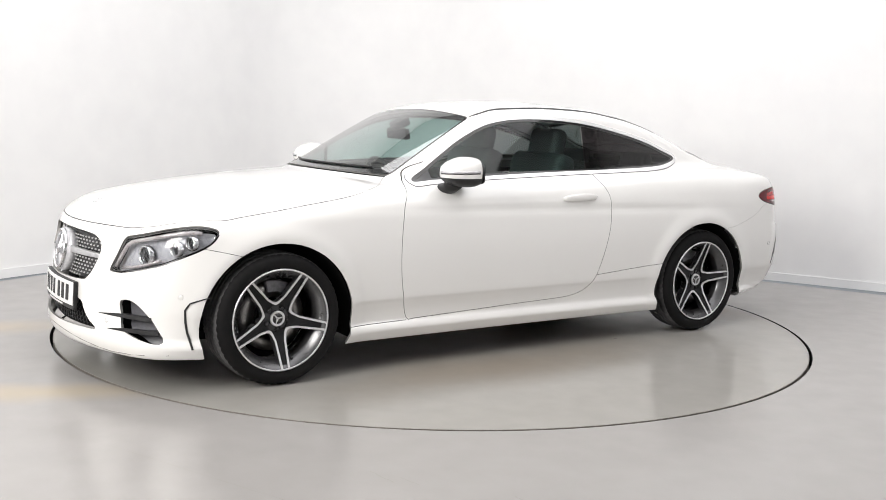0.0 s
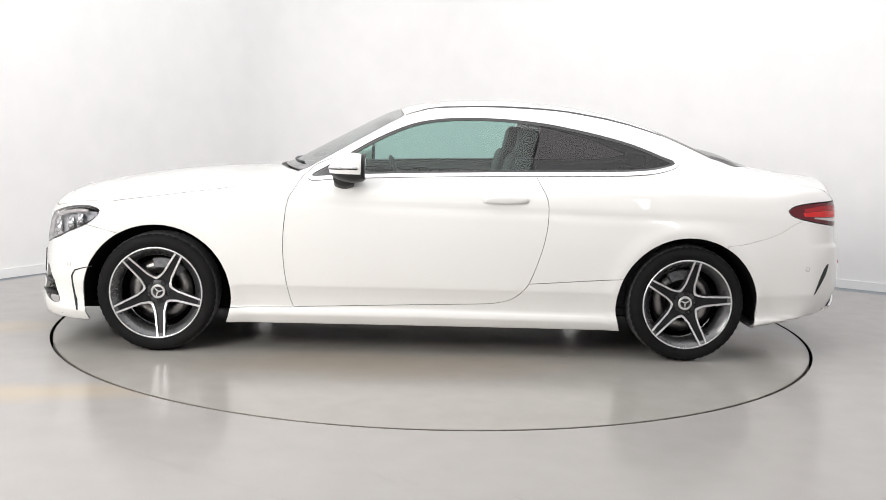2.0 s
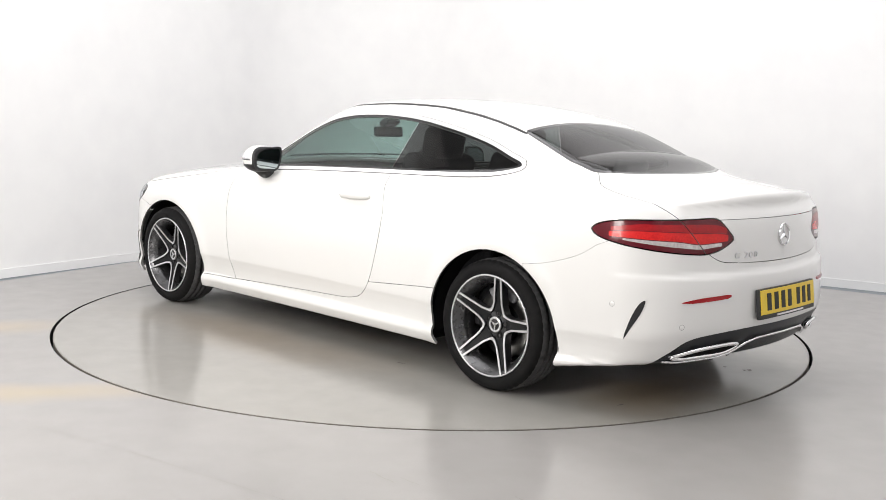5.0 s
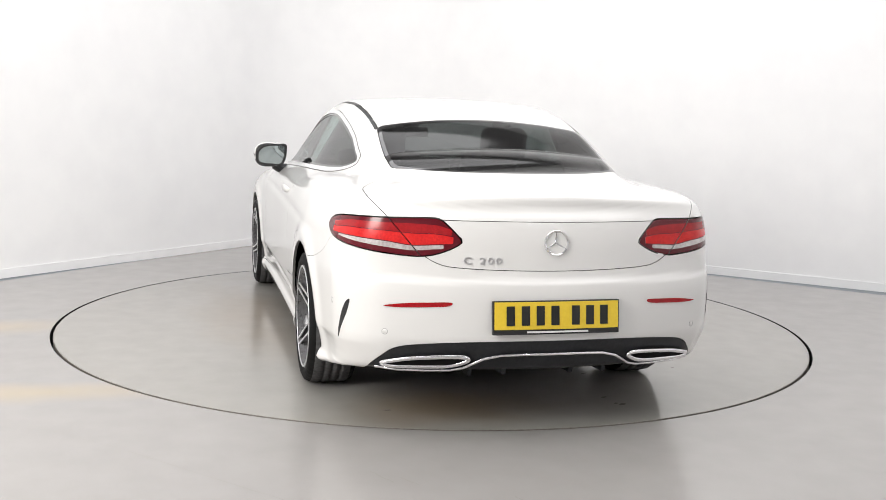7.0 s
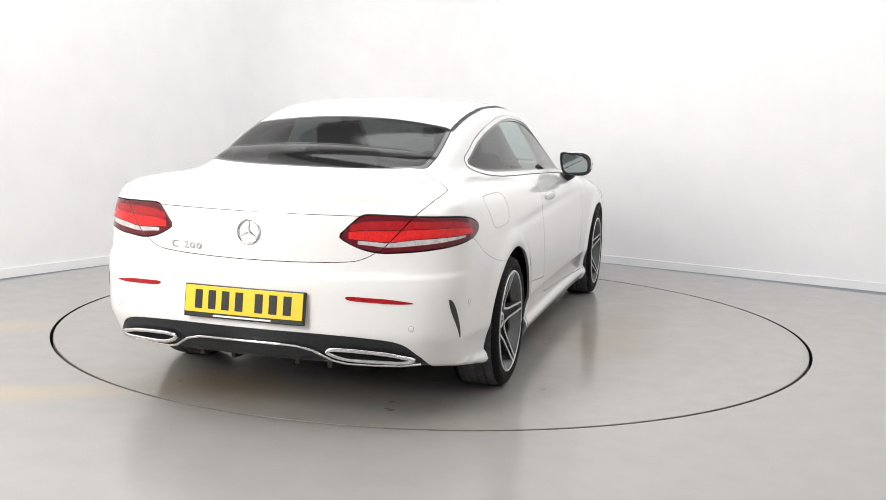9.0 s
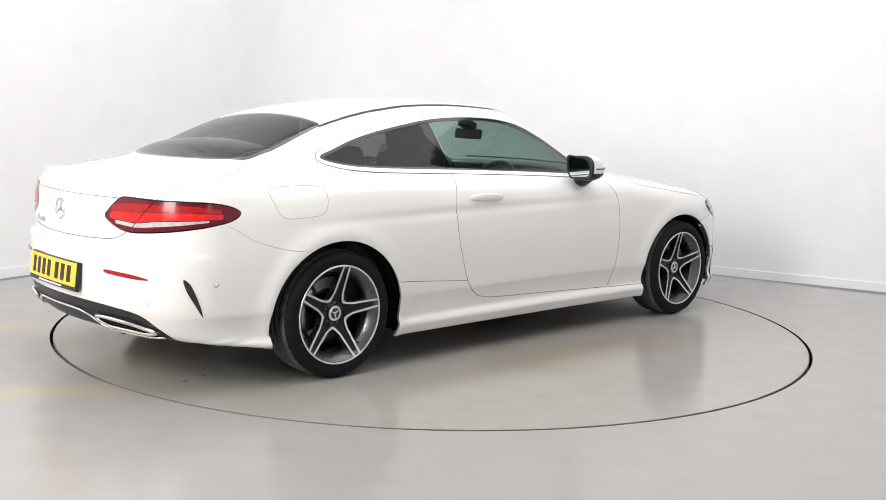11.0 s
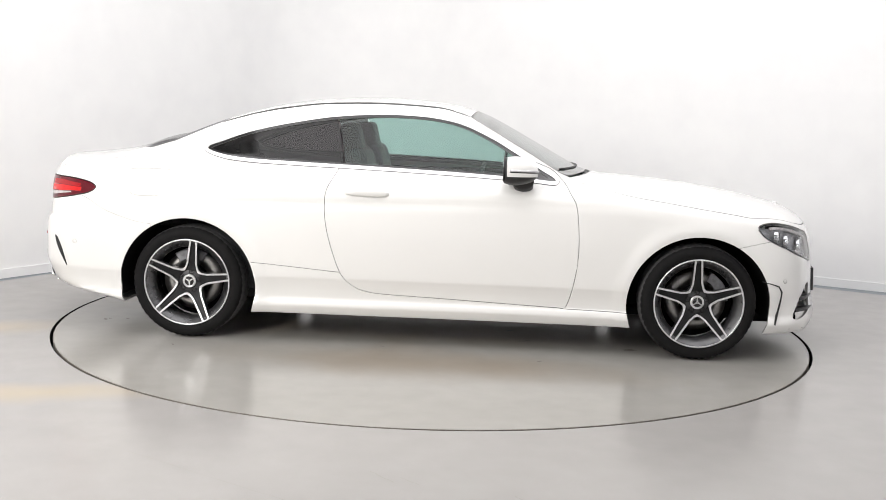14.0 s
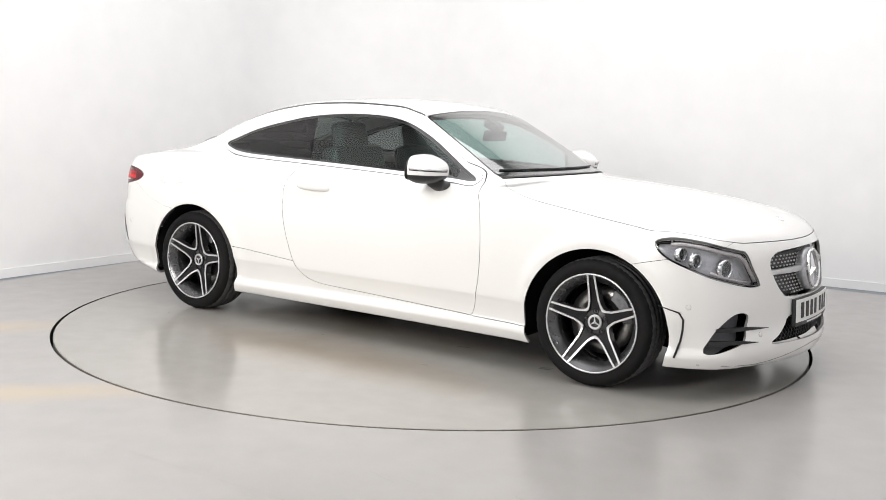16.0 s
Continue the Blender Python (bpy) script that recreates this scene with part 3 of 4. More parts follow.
BOOT = rounded([(0.0, 0.686), (0.20, 0.688), (0.38, 0.694), (0.471, 0.708), (0.546, 0.755), (0.603, 0.826), (0.660, 0.884), (0.705, 0.933), (0.76, 1.0), (0.78, 1.2), (0.0, 1.3), (-0.6, 1.2), (-0.55, 0.75), (-0.38, 0.694), (-0.20, 0.688)], 6)
BOOT_SIDE = curve([-2.45, -2.33, -2.26, -2.20, -2.12, -2.03, -1.90, -1.80, -1.755, -1.70], [0.80, 0.74, 0.680, 0.712, 0.722, 0.722, 0.672, 0.590, 0.540, 0.515])
DIFF = rounded([(-0.3, 0.402), (0.0, 0.406), (0.30, 0.402), (0.52, 0.388), (0.630, 0.368), (0.682, 0.326), (0.722, 0.272), (0.74, 0.20), (0.70, 0.10), (0.0, 0.05), (-0.7, 0.10)], 6)
FOG = rounded([(0.428, 0.560), (0.52, 0.557), (0.597, 0.552), (0.682, 0.539), (0.63, 0.534), (0.535, 0.538), (0.437, 0.545)], 6)
SLOT_REAR = rounded([(-2.213, 0.545), (-2.190, 0.528), (-2.160, 0.462), (-2.134, 0.376), (-2.164, 0.425), (-2.199, 0.490)], 6)
SLOT_FRONT = [(1.755, 0.450), (1.802, 0.440), (1.850, 0.424), (1.869, 0.392), (1.866, 0.34), (1.858, 0.29), (1.840, 0.212)]


def window(x, y, z):
    return distance(WINDOW, x, z) + 9.0 * (z < 0.86)


def door(x, y, z):
    return distance(DOOR, x, z)


def windscreen(x, y, z):
    a = np.abs(y)
    sides = a - (0.535 + 0.13 * (x - 0.14))
    f = smax(smax(sides, x + 0.40 * a ** 2 - 0.835, 0.05), 0.16 - 0.10 * a ** 2 - x, 0.04)
    return np.maximum(f, 0.93 - z)


def cowl(x, y, z):
    a = np.abs(y)
    return np.maximum(np.maximum(x + 0.42 * a ** 2 - 0.862, 0.78 - 0.40 * a ** 2 - x), a - 0.60)


def rear_window(x, y, z):
    a = np.abs(y)
    f = smax(a - 0.545 + 0.20 * (x + 1.60) ** 2, -(x - 0.60 * a ** 2 + 1.935), 0.05)
    return smax(f, x + 1.255 + 0.13 * a ** 2, 0.03) + 9.0 * (z < 0.98)


def boot_lid(x, y, z):
    return np.maximum(np.maximum(distance(BOOT, np.abs(y), z), (np.abs(y) - BOOT_SIDE(x)) * 0.8), x + 1.4)


def roof_rail(x, y, z):
    a = np.abs(y)
    return np.maximum(np.abs(a - 0.535 + 0.012 * (x + 0.6) ** 2) - 0.0085, np.maximum(-1.31 - x, x - 0.13)) + 9.0 * (z < 1.15)


def bonnet(x, y, z):
    a = np.abs(y)
    f = smax(x + 0.36 * a ** 2 - 2.145, a - HOOD_EDGE(x), 0.03)
    return np.maximum(f, 0.66 - z) + 9.0 * (x < 0.3)


HOOD_EDGE = curve([0.5, 0.70, 0.847, 1.0, 1.2, 1.5, 1.66, 1.80, 1.934, 2.05, 2.12], [0.56, 0.60, 0.76, 0.815, 0.835, 0.850, 0.850, 0.80, 0.715, 0.575, 0.535])


def arch(cx, r):
    return lambda x, y, z: np.maximum(np.hypot((x - cx), (z - 0.30) * 1.02) - r, 0.5 - np.abs(y))


def sill(x, y, z):
    top = np.where(x < -0.45, 0.407 - 0.080 * (x + 0.55), np.where(x < 0.70, 0.31, 0.262 - 0.018 * x))
    return np.maximum(z - top, np.abs(x) - 1.25) + 9.0 * (np.abs(y) < 0.3)


def front_bumper(x, y, z):
    # ends at the arch, below the headlamp and the bonnet's nose
    return np.maximum(1.42 - x, z - BUMPER_TOP(x))


BUMPER_TOP = curve([1.42, 1.573, 1.683, 1.76, 1.95, 2.05, 2.2], [0.58, 0.618, 0.646, 0.663, 0.70, 0.80, 0.90])


BUMPER_EDGE = curve([-2.3, -2.06, -2.004, -1.907, -1.80, -1.70, -1.60], [0.79, 0.788, 0.770, 0.712, 0.674, 0.650, 0.640])


def rear_bumper(x, y, z):
    return np.maximum(x + 1.62, z - BUMPER_EDGE(x))


body = skin_mesh()
body = clip(body, lambda x, y, z: 0.16 - z + 0.0 * x)
for cx in (1.42, -1.42):
    body = clip(body, lambda x, y, z: -arch(cx, 0.388)(x, y, z))

# glass and trims
cut, body = split(body, lambda x, y, z: window(x, y, z) - 0.020, 0.002)
pane, trim = split(cut, window, 0.0)
pane, seal = split(pane, lambda x, y, z: window(x, y, z) + 0.012, 0.0)


def behind(x, y, z):
    return x - (-0.555 - 0.245 * (z - 0.985))


quarter_pane, door_pane = split(pane, behind, 0.008)
front_light, door_pane2 = split(door_pane, lambda x, y, z: 0.505 - x, 0.002)
for s in (1, -1):
    panel("window_trim", trim, BRIGHT_TRIM, s, 0.006, "bright satin window surround", 0.003)
    panel("window_seal", seal, GLOSS_BLACK, s, 0.01)
    panel("quarter_window", quarter_pane, PRIVACY, s, 0, "dark tinted rear quarter window", -0.004)
    panel("door_window", door_pane2, GLASS, s, 0, "green-tinted door window", -0.004)
    panel("mirror_triangle", front_light, GLOSS_BLACK, s, 0.006, "black triangle at the mirror foot", -0.002)

cut, body = split(body, windscreen, 0.004)
band, screen = split(cut, lambda x, y, z: -0.011 - windscreen(x, y, z), 0.0)
panel("windscreen_border", band, GLOSS_BLACK, 0, 0.006)
panel("windscreen", screen, WINDSHIELD, 0, 0, "curved green-tinted windscreen")
cut, body = split(body, rear_window, 0.004)
band, screen = split(cut, lambda x, y, z: -0.018 - rear_window(x, y, z), 0.0)
panel("rear_window_border", band, GLOSS_BLACK, 0, 0.006)
panel("rear_window", screen, REAR_GLASS, 0, 0, "dark tinted rear window")
cut, body = split(body, cowl, 0.002)
panel("cowl", cut, BLACK, 0, 0.01, "black plastic cowl below the windscreen", -0.012)
cut, body = split(body, roof_rail, 0.002)
for s in (1, -1):
    panel("roof_moulding", cut, BLACK, s, 0.004, "", -0.002)


# lamps
def tail_lamp(x, y, z):
    return distance(TAIL_LAMP, x + np.abs(y), z) * 0.85 + 9.0 * (x > -1.7)


def head_lamp(x, y, z):
    return distance(HEAD_LAMP, np.abs(y) - x, z) * 0.85 + 9.0 * (x < 1.5)


tail, body = split(body, tail_lamp, 0.005)
head, body = split(body, head_lamp, 0.005)
tail, head = refine(refine(tail)), refine(head)
outer, inner = split(tail, lambda x, y, z: (0.652 + 0.83 * (z - 0.873)) - np.abs(y) + 0.0 * x, 0.005)


def lamp_band(low, high, u0, u1):
    return lambda x, y, z: np.maximum(np.maximum(low(x + np.abs(y)) - z, z - high(x + np.abs(y))), np.maximum(u0 - x - np.abs(y), x + np.abs(y) - u1))


LOW_CLEAR = curve([-1.95, -1.85, -1.76, -1.6, -1.45, -1.28], [0.772, 0.766, 0.760, 0.770, 0.781, 0.795])
HIGH_CLEAR = curve([-1.95, -1.85, -1.76, -1.6, -1.45, -1.28], [0.786, 0.782, 0.778, 0.792, 0.798, 0.803])
HIGH_RED = curve([-1.96, -1.85, -1.7, -1.4, -1.22], [0.840, 0.862, 0.866, 0.866, 0.850])
for name, piece, lo, hi in (("tail_lamp", outer, -1.80, -1.27), ("boot_lamp", inner, -1.905, -1.60)):
    white, rest = split(piece, lamp_band(LOW_CLEAR, HIGH_CLEAR, lo, hi), 0.0)
    bright, rest = split(rest, lamp_band(lambda u: HIGH_CLEAR(u) + 0.004, lambda u: 0.45 * HIGH_CLEAR(u) + 0.55 * HIGH_RED(u), lo - 0.045, hi + 0.075), 0.0)
    upper, rest = split(rest, lamp_band(lambda u: 0.45 * HIGH_CLEAR(u) + 0.55 * HIGH_RED(u) + 0.003, HIGH_RED, lo - 0.035, hi + 0.065), 0.0)
    for s in (1, -1):
        lamp = panel(name, rest, RED_DARK, s, 0.02, "dark red tail lamp lens")
        panel("red_lens", bright, RED_BRIGHT, s, 0.004, "bright red lens", 0.001, lamp)
        panel("upper_red_lens", upper, RED, s, 0.004, "deep red upper lens", 0.001, lamp)
        panel("clear_lens", white, CLEAR, s, 0.004, "clear reversing lamp strip", 0.001, lamp)

# front openings
cut, body = split(body, lambda x, y, z: distance(GRILLE, y, z) + 9.0 * (x < 1.9), 0.004)
grille_mesh = cut
cut, body = split(body, lambda x, y, z: distance(INTAKE, y, z) + 9.0 * (x < 1.9), 0.002)
intake_mesh = cut
cut, body = split(body, lambda x, y, z: distance(SCOOP, np.abs(y), z) + 9.0 * (x < 1.6), 0.002)
scoop_mesh = cut
for s in (1, -1):
    panel("side_scoop", scoop_mesh, SCOOP_GREY, s, 0.0, "dark grey side air scoop", -0.06)
panel("lower_intake", intake_mesh, DARK, 0, 0, "black lower air intake", -0.05)
panel("grille_backing", grille_mesh, BLACK, 0, 0, "", -0.05)

# rear openings
cut, body = split(body, lambda x, y, z: np.maximum(distance(DIFF, np.abs(y), z), x + 2.0), 0.003)
panel("diffuser", cut, DIFFUSER, 0, 0.03, "dark grey plastic rear diffuser", -0.004)

# painted panels
lid, body = split(body, boot_lid)
upper_lid, lower_lid = split(lid, lambda x, y, z: 0.882 - z - 0.0 * x, 0.0025)
boot = panel("boot_lid", upper_lid, PAINT, 0)
panel("boot_face", lower_lid, PAINT, 0)
hood, body = split(body, bonnet, 0.003)
panel("bonnet", hood, PAINT, 0)
leaf, body = split(body, door)
bumper, body = split(body, front_bumper, 0.0025)
tailpiece, body = split(body, rear_bumper, 0.0015)
panel("front_bumper", bumper, PAINT, 0)
panel("rear_bumper", tailpiece, PAINT, 0)
skirt, body = split(body, sill, 0.003)
top, flank = split(body, lambda x, y, z: np.abs(y) - 0.522 + 9.0 * (z < 1.1), 0.0)
panel("roof", top, PAINT, 0, 0.01)
fender, quarter = split(flank, lambda x, y, z: 0.0 - x, 0.0)
flap, quarter_right = split(quarter, lambda x, y, z: distance(rounded([(-1.49, 0.905), (-1.50, 0.84), (-1.54, 0.809), (-1.64, 0.798), (-1.72, 0.799), (-1.757, 0.818), (-1.775, 0.86), (-1.79, 0.93), (-1.65, 0.945), (-1.52, 0.940)]), x, z), 0.0016)
panel("fuel_flap", flap, PAINT, -1)
for s in (1, -1):
    panel("door", leaf, PAINT, s)
    panel("side_skirt", skirt, PAINT, s)
    panel("front_wing", fender, PAINT, s)
    panel("rear_wing", quarter if s > 0 else quarter_right, PAINT, s)
    panel("headlamp", head, LENS, s, 0, "", 0.0)


# ---- wheels ----
def wheel_profile():
    return [(0.245, -0.105), (0.262, -0.112), (0.285, -0.114), (0.303, -0.105), (0.313, -0.085), (0.3165, -0.06), (0.3165, -0.042), (0.309, -0.040), (0.309, -0.034), (0.3165, -0.032),
            (0.317, -0.004), (0.309, -0.002), (0.309, 0.004), (0.317, 0.006), (0.3165, 0.034), (0.309, 0.036), (0.309, 0.042), (0.3165, 0.044), (0.316, 0.062), (0.312, 0.087), (0.302, 0.106), (0.284, 0.115), (0.262, 0.113), (0.245, 0.106)]


def tyre_mesh():
    """The tyre's profile turned, with cross cuts through its shoulder blocks."""
    bm = bmesh.new()
    steps, rings = 216, []
    for i in range(steps):
        a = 2 * math.pi * i / steps
        ring = []
        for r, h in wheel_profile():
            if i % 4 == 0 and abs(h) > 0.043 and 0.30 < r:
                r -= 0.004 if abs(h) < 0.09 else 0.0015
            b = a + 0.035 * (abs(h) / 0.1)
            ring.append(bm.verts.new((r * math.cos(b), h, r * math.sin(b))))
        rings.append(ring)
    for i in range(steps):
        p, q = rings[i], rings[(i + 1) % steps]
        for j in range(len(p) - 1):
            bm.faces.new((p[j], q[j], q[j + 1], p[j + 1]))
    bmesh.ops.recalc_face_normals(bm, faces=bm.faces)
    return bm


def build_wheel():
    """A wheel about the y axis, its outer face towards +y."""
    bm = bmesh.new()
    lathe(bm, [(0.242, 0.112), (0.247, 0.108), (0.244, 0.098), (0.228, 0.09), (0.222, 0.0), (0.225, -0.10), (0.245, -0.106), (0.236, -0.10), (0.208, -0.02), (0.196, 0.055), (0.202, 0.070), (0.234, 0.108)], 72, "y", True)
    wheel = mesh_object("wheel", bm, RIM_GREY, car, "dark grey alloy wheel with bright machined spokes")
    tyre = tyre_mesh()
    ob = part("tyre", tyre, [RUBBER, TREAD], wheel, "black road tyre with grooved tread", True)
    # the tread runs across the tyre, between the shoulders
    for f in ob.data.polygons:
        f.material_index = 1 if abs(f.center.y) < 0.083 and math.hypot(f.center.x, f.center.z) > 0.29 else 0
    bm = bmesh.new()
    lathe(bm, [(0.244, 0.1085), (0.2445, 0.113), (0.2375, 0.114), (0.2365, 0.109)], 96, "y", True)
    part("rim_lip", bm, RIM_BRIGHT, wheel, "bright machined rim edge", True)
    bm = bmesh.new()
    lathe(bm, [(0.001, 0.050), (0.058, 0.050), (0.066, 0.046), (0.072, 0.02), (0.001, 0.02)], 40, "y")
    part("hub", bm, HUB_GREY, wheel, "dark grey hub face", True)
    bm = bmesh.new()
    lathe(bm, [(0.001, 0.064), (0.028, 0.064), (0.036, 0.060), (0.037, 0.04)], 32, "y")
    part("centre_cap", bm, GLOSS_BLACK, wheel, "black centre cap", True)
    bm = bmesh.new()
    lathe(bm, [(0.0375, 0.058), (0.0375, 0.066), (0.034, 0.068), (0.0265, 0.067), (0.0265, 0.062)], 40, "y", True)
    for i in range(3):
        a = math.radians(90 + 120 * i)
        prism(bm, [(-0.0045, 0.002), (0.0045, 0.002), (0.001, 0.030), (-0.001, 0.030)], 0.063, 0.0670, lambda u, v, w: Vector((u * math.sin(a) + v * math.cos(a), w, v * math.sin(a) - u * math.cos(a))))
    part("cap_emblem", bm, SATIN, wheel, "silver ring emblem")
    bm = bmesh.new()
    lathe(bm, [(0.09, -0.01), (0.168, -0.01), (0.168, -0.035), (0.09, -0.035)], 64, "y", True)
    part("brake_disc", bm, DISC, wheel, "grey steel brake disc", True)
    bm = bmesh.new()
    lathe(bm, [(0.001, -0.02), (0.10, -0.02), (0.10, -0.03), (0.001, -0.03)], 32, "y")
    lathe(bm, [(0.216, -0.09), (0.001, -0.09)], 48, "y")
    part("wheel_back", bm, DARK, wheel, "", True)
    bm = bmesh.new()
    prism(bm, [(math.cos(a) * r, math.sin(a) * r) for r, sgn in ((0.178, 1), (0.118, -1)) for a in [math.radians(150 + sgn * (-32 + 64 * i / 8)) for i in range(9)]], -0.045, 0.012, lambda u, v, w: Vector((u, w, v)))
    bmesh.ops.bevel(bm, geom=list(bm.edges), offset=0.005, segments=1, affect="EDGES")
    part("caliper", bm, CALIPER, wheel, "grey brake caliper")
    bm = bmesh.new()
    tube(bm, [(0.085, 0.060, -0.195), (0.080, 0.085, -0.188)], 0.006, 8)
    part("valve", bm, BLACK, wheel, "black tyre valve", True)
    dish = lambda v: 0.045 * max(0.0, (v - 0.07) / 0.165)
    for i in range(5):
        turn = Matrix.Rotation(2 * math.pi * i / 5, 4, "Y")
        bm = bmesh.new()
        prism(bm, [(-0.042, 0.058), (0.042, 0.058), (0.032, 0.085), (0.024, 0.115), (0.017, 0.234), (-0.017, 0.234), (-0.024, 0.115), (-0.032, 0.085)], 0.030, 0.052, lambda u, v, w: Vector((u, w + dish(v), v)))
        bm.transform(turn)
        part("spoke", bm, SPOKE_DARK, wheel, "black recessed spoke face")
        for sg in (1, -1):
            bm = bmesh.new()
            outer = [(0.0465, 0.0640), (0.0380, 0.0765), (0.0292, 0.1060), (0.0220, 0.2390)]
            inner = [(0.0385, 0.0530), (0.0300, 0.0680), (0.0198, 0.1050), (0.0120, 0.2390)]
            out = [(sg * u, v) for u, v in outer] + [(sg * u, v) for u, v in inner[::-1]]
            prism(bm, out, 0.0595, 0.064, lambda u, v, w: Vector((u, w + dish(v), v)))
            bm.transform(turn)
            part("spoke_edge", bm, RIM_BRIGHT, wheel, "bright machined spoke edge")
            bm = bmesh.new()
            prism(bm, out, 0.018, 0.0594, lambda u, v, w: Vector((u, w + dish(v), v)))
            bm.transform(turn)
            part("spoke_wall", bm, RIM_GREY, wheel, "dark grey spoke flank")
        a = 2 * math.pi * i / 5
        at = Matrix.Translation((0.054 * math.sin(a), 0, 0.054 * math.cos(a)))
        bm = bmesh.new()
        lathe(bm, [(0.0130, 0.046), (0.0150, 0.0535), (0.0135, 0.0545), (0.0115, 0.047), (0.001, 0.047)], 18, "y")
        bm.transform(at)
        seat = part("bolt_hole", bm, DARK, wheel, "dark bolt hole", True)
        bm = bmesh.new()
        lathe(bm, [(0.001, 0.0530), (0.0070, 0.0530), (0.0085, 0.050), (0.0085, 0.044)], 6, "y")
        bm.transform(at)
        part("wheel_bolt", bm, GLOSS_BLACK, seat)
    return wheel


WHEEL_Z = 0.317
wheel = build_wheel()
FACE_Y = 0.80
wheel.matrix_basis = pose(1.42, FACE_Y - 0.004, WHEEL_Z, 0, 42, 0)
copy_thing(wheel, pose(-1.42, FACE_Y - 0.018, WHEEL_Z, 0, 61, 0))
copy_thing(wheel, pose(1.42, -FACE_Y + 0.004, WHEEL_Z, 0, 0, 180) @ pose(0, 0, 0, 0, 3, 0))
copy_thing(wheel, pose(-1.42, -FACE_Y + 0.018, WHEEL_Z, 0, 0, 180) @ pose(0, 0, 0, 0, 63, 0))


# ---- fittings on the skin ----
def on_skin(origin, direction):
    """Where a ray from inside the car leaves the skin, and the skin's normal there."""
    o, d = np.array(origin, float), np.array(direction, float)
    d /= np.linalg.norm(d)
    lo, hi = 0.0, 2.0
    for _ in range(4):
        steps = np.linspace(lo, hi, 60)
        q = o + d * steps[:, None]
        k = max(1, int((skin(q[:, 0], q[:, 1], q[:, 2]) > 0).argmax()))
        lo, hi = steps[k - 1], steps[k]
    p = o + d * lo
    return Vector(p), Vector(skin_normal(p[None])[0])


def rear_at(y, z):
    return on_skin((-1.5, y, z), (-1, 0, 0))


def front_at(y, z):
    return on_skin((1.3, y, z), (1, 0, 0))


def side_at(x, z, s):
    return on_skin((x, 0.1 * s, z), (0, s, 0))


def facing(p, n, up=(0, 0, 1)):
    """A frame at p whose z axis leaves the skin and whose y axis is as upright as it can be."""
    n = Vector(n)
    x = Vector(up).cross(n).normalized()
    y = n.cross(x)
    m = Matrix((x, y, n)).transposed().to_4x4()
    return Matrix.Translation(p) @ m


def ring_emblem(name, m, radius, parent, label):
    bm = bmesh.new()
    w = radius * 0.10
    lathe(bm, [(radius, 0.0), (radius, w), (radius - w * 0.5, w * 1.6), (radius - w * 1.3, w), (radius - w * 1.3, 0.0)], 48, "z", True)
    for i in range(3):
        a = math.radians(90 + 120 * i)
        c, s = math.cos(a), math.sin(a)
        base = [bm.verts.new((c * r - s * q, s * r + c * q, h)) for r, q, h in ((0, -radius * 0.13, 0.001), (0, radius * 0.13, 0.001), (radius * 0.95, 0, 0.001), (0, 0, w * 2.0))]
        bm.faces.new((base[0], base[2], base[3]))
        bm.faces.new((base[1], base[3], base[2]))
        bm.faces.new((base[0], base[1], base[2]))
    bmesh.ops.recalc_face_normals(bm, faces=bm.faces)
    bm.transform(m)
    return part(name, bm, CHROME, parent, label)


def number_plate(name, m, plate_mat, width, height, bend):
    """A plate in its holder, bowed along its length."""
    def piece(part_name, centre, size, bevel, mat, parent, label=""):
        bm = box(bmesh.new(), centre, size, None, bevel)
        long = [e for e in bm.edges if abs(e.verts[0].co.x - e.verts[1].co.x) > 0.02]
        bmesh.ops.subdivide_edges(bm, edges=long, cuts=6, use_grid_fill=True)
        for v in bm.verts:
            v.co.z -= bend * v.co.x ** 2
        bm.transform(m)
        return part(part_name, bm, mat, parent, label)

    holder = piece(name, (0, 0, 0.004), (width + 0.020, height + 0.020, 0.020), 0.004, BLACK, car, "number plate in a black plastic holder")
    piece("plate_face", (0, 0.008, 0.0155), (width + 0.008, height - 0.006, 0.004), 0.001, plate_mat, holder, "yellow plate" if plate_mat is YELLOW else "white plate")
    at = -0.199
    for i in range(7):
        piece("plate_bar", (at, 0.008, 0.0182), (0.034, 0.077, 0.002), 0.0, INK, holder)
        at += 0.062 if i != 3 else 0.088
    piece("dealer_line", (0, -height / 2 + 0.0005, 0.0150), (0.26, 0.007, 0.003), 0.0, WHITE_PLATE, holder)


# wheel housings and underside
for cx in (1.42, -1.42):
    for s in (1, -1):
        bm = bmesh.new()
        n = 40
        arc = [math.radians(-11 + 202 * i / n) for i in range(n + 1)]
        mid = [bm.verts.new((cx + 0.393 * math.cos(a), s * 0.860, 0.30 + 0.386 * math.sin(a))) for a in arc]
        inn = [bm.verts.new((cx + 0.393 * math.cos(a), s * 0.50, 0.30 + 0.386 * math.sin(a))) for a in arc]
        for i in range(n):
            bm.faces.new((mid[i], mid[i + 1], inn[i + 1], inn[i]))
        bm.faces.new(inn)
        part("wheel_housing", bm, DARK, car, "black wheel housing liner", True)
for c, size in (((0.10, 0, 0.19), (3.6, 1.0, 0.05)), ((0, 0, 0.195), (2.0, 1.66, 0.05)), ((1.90, 0, 0.20), (0.26, 1.2, 0.05)), ((-1.95, 0, 0.290), (0.40, 1.0, 0.04))):
    bm = box(bmesh.new(), c, size, None, 0.01)
    part("underbody_panel", bm, DARK, car, "dark underbody panel")


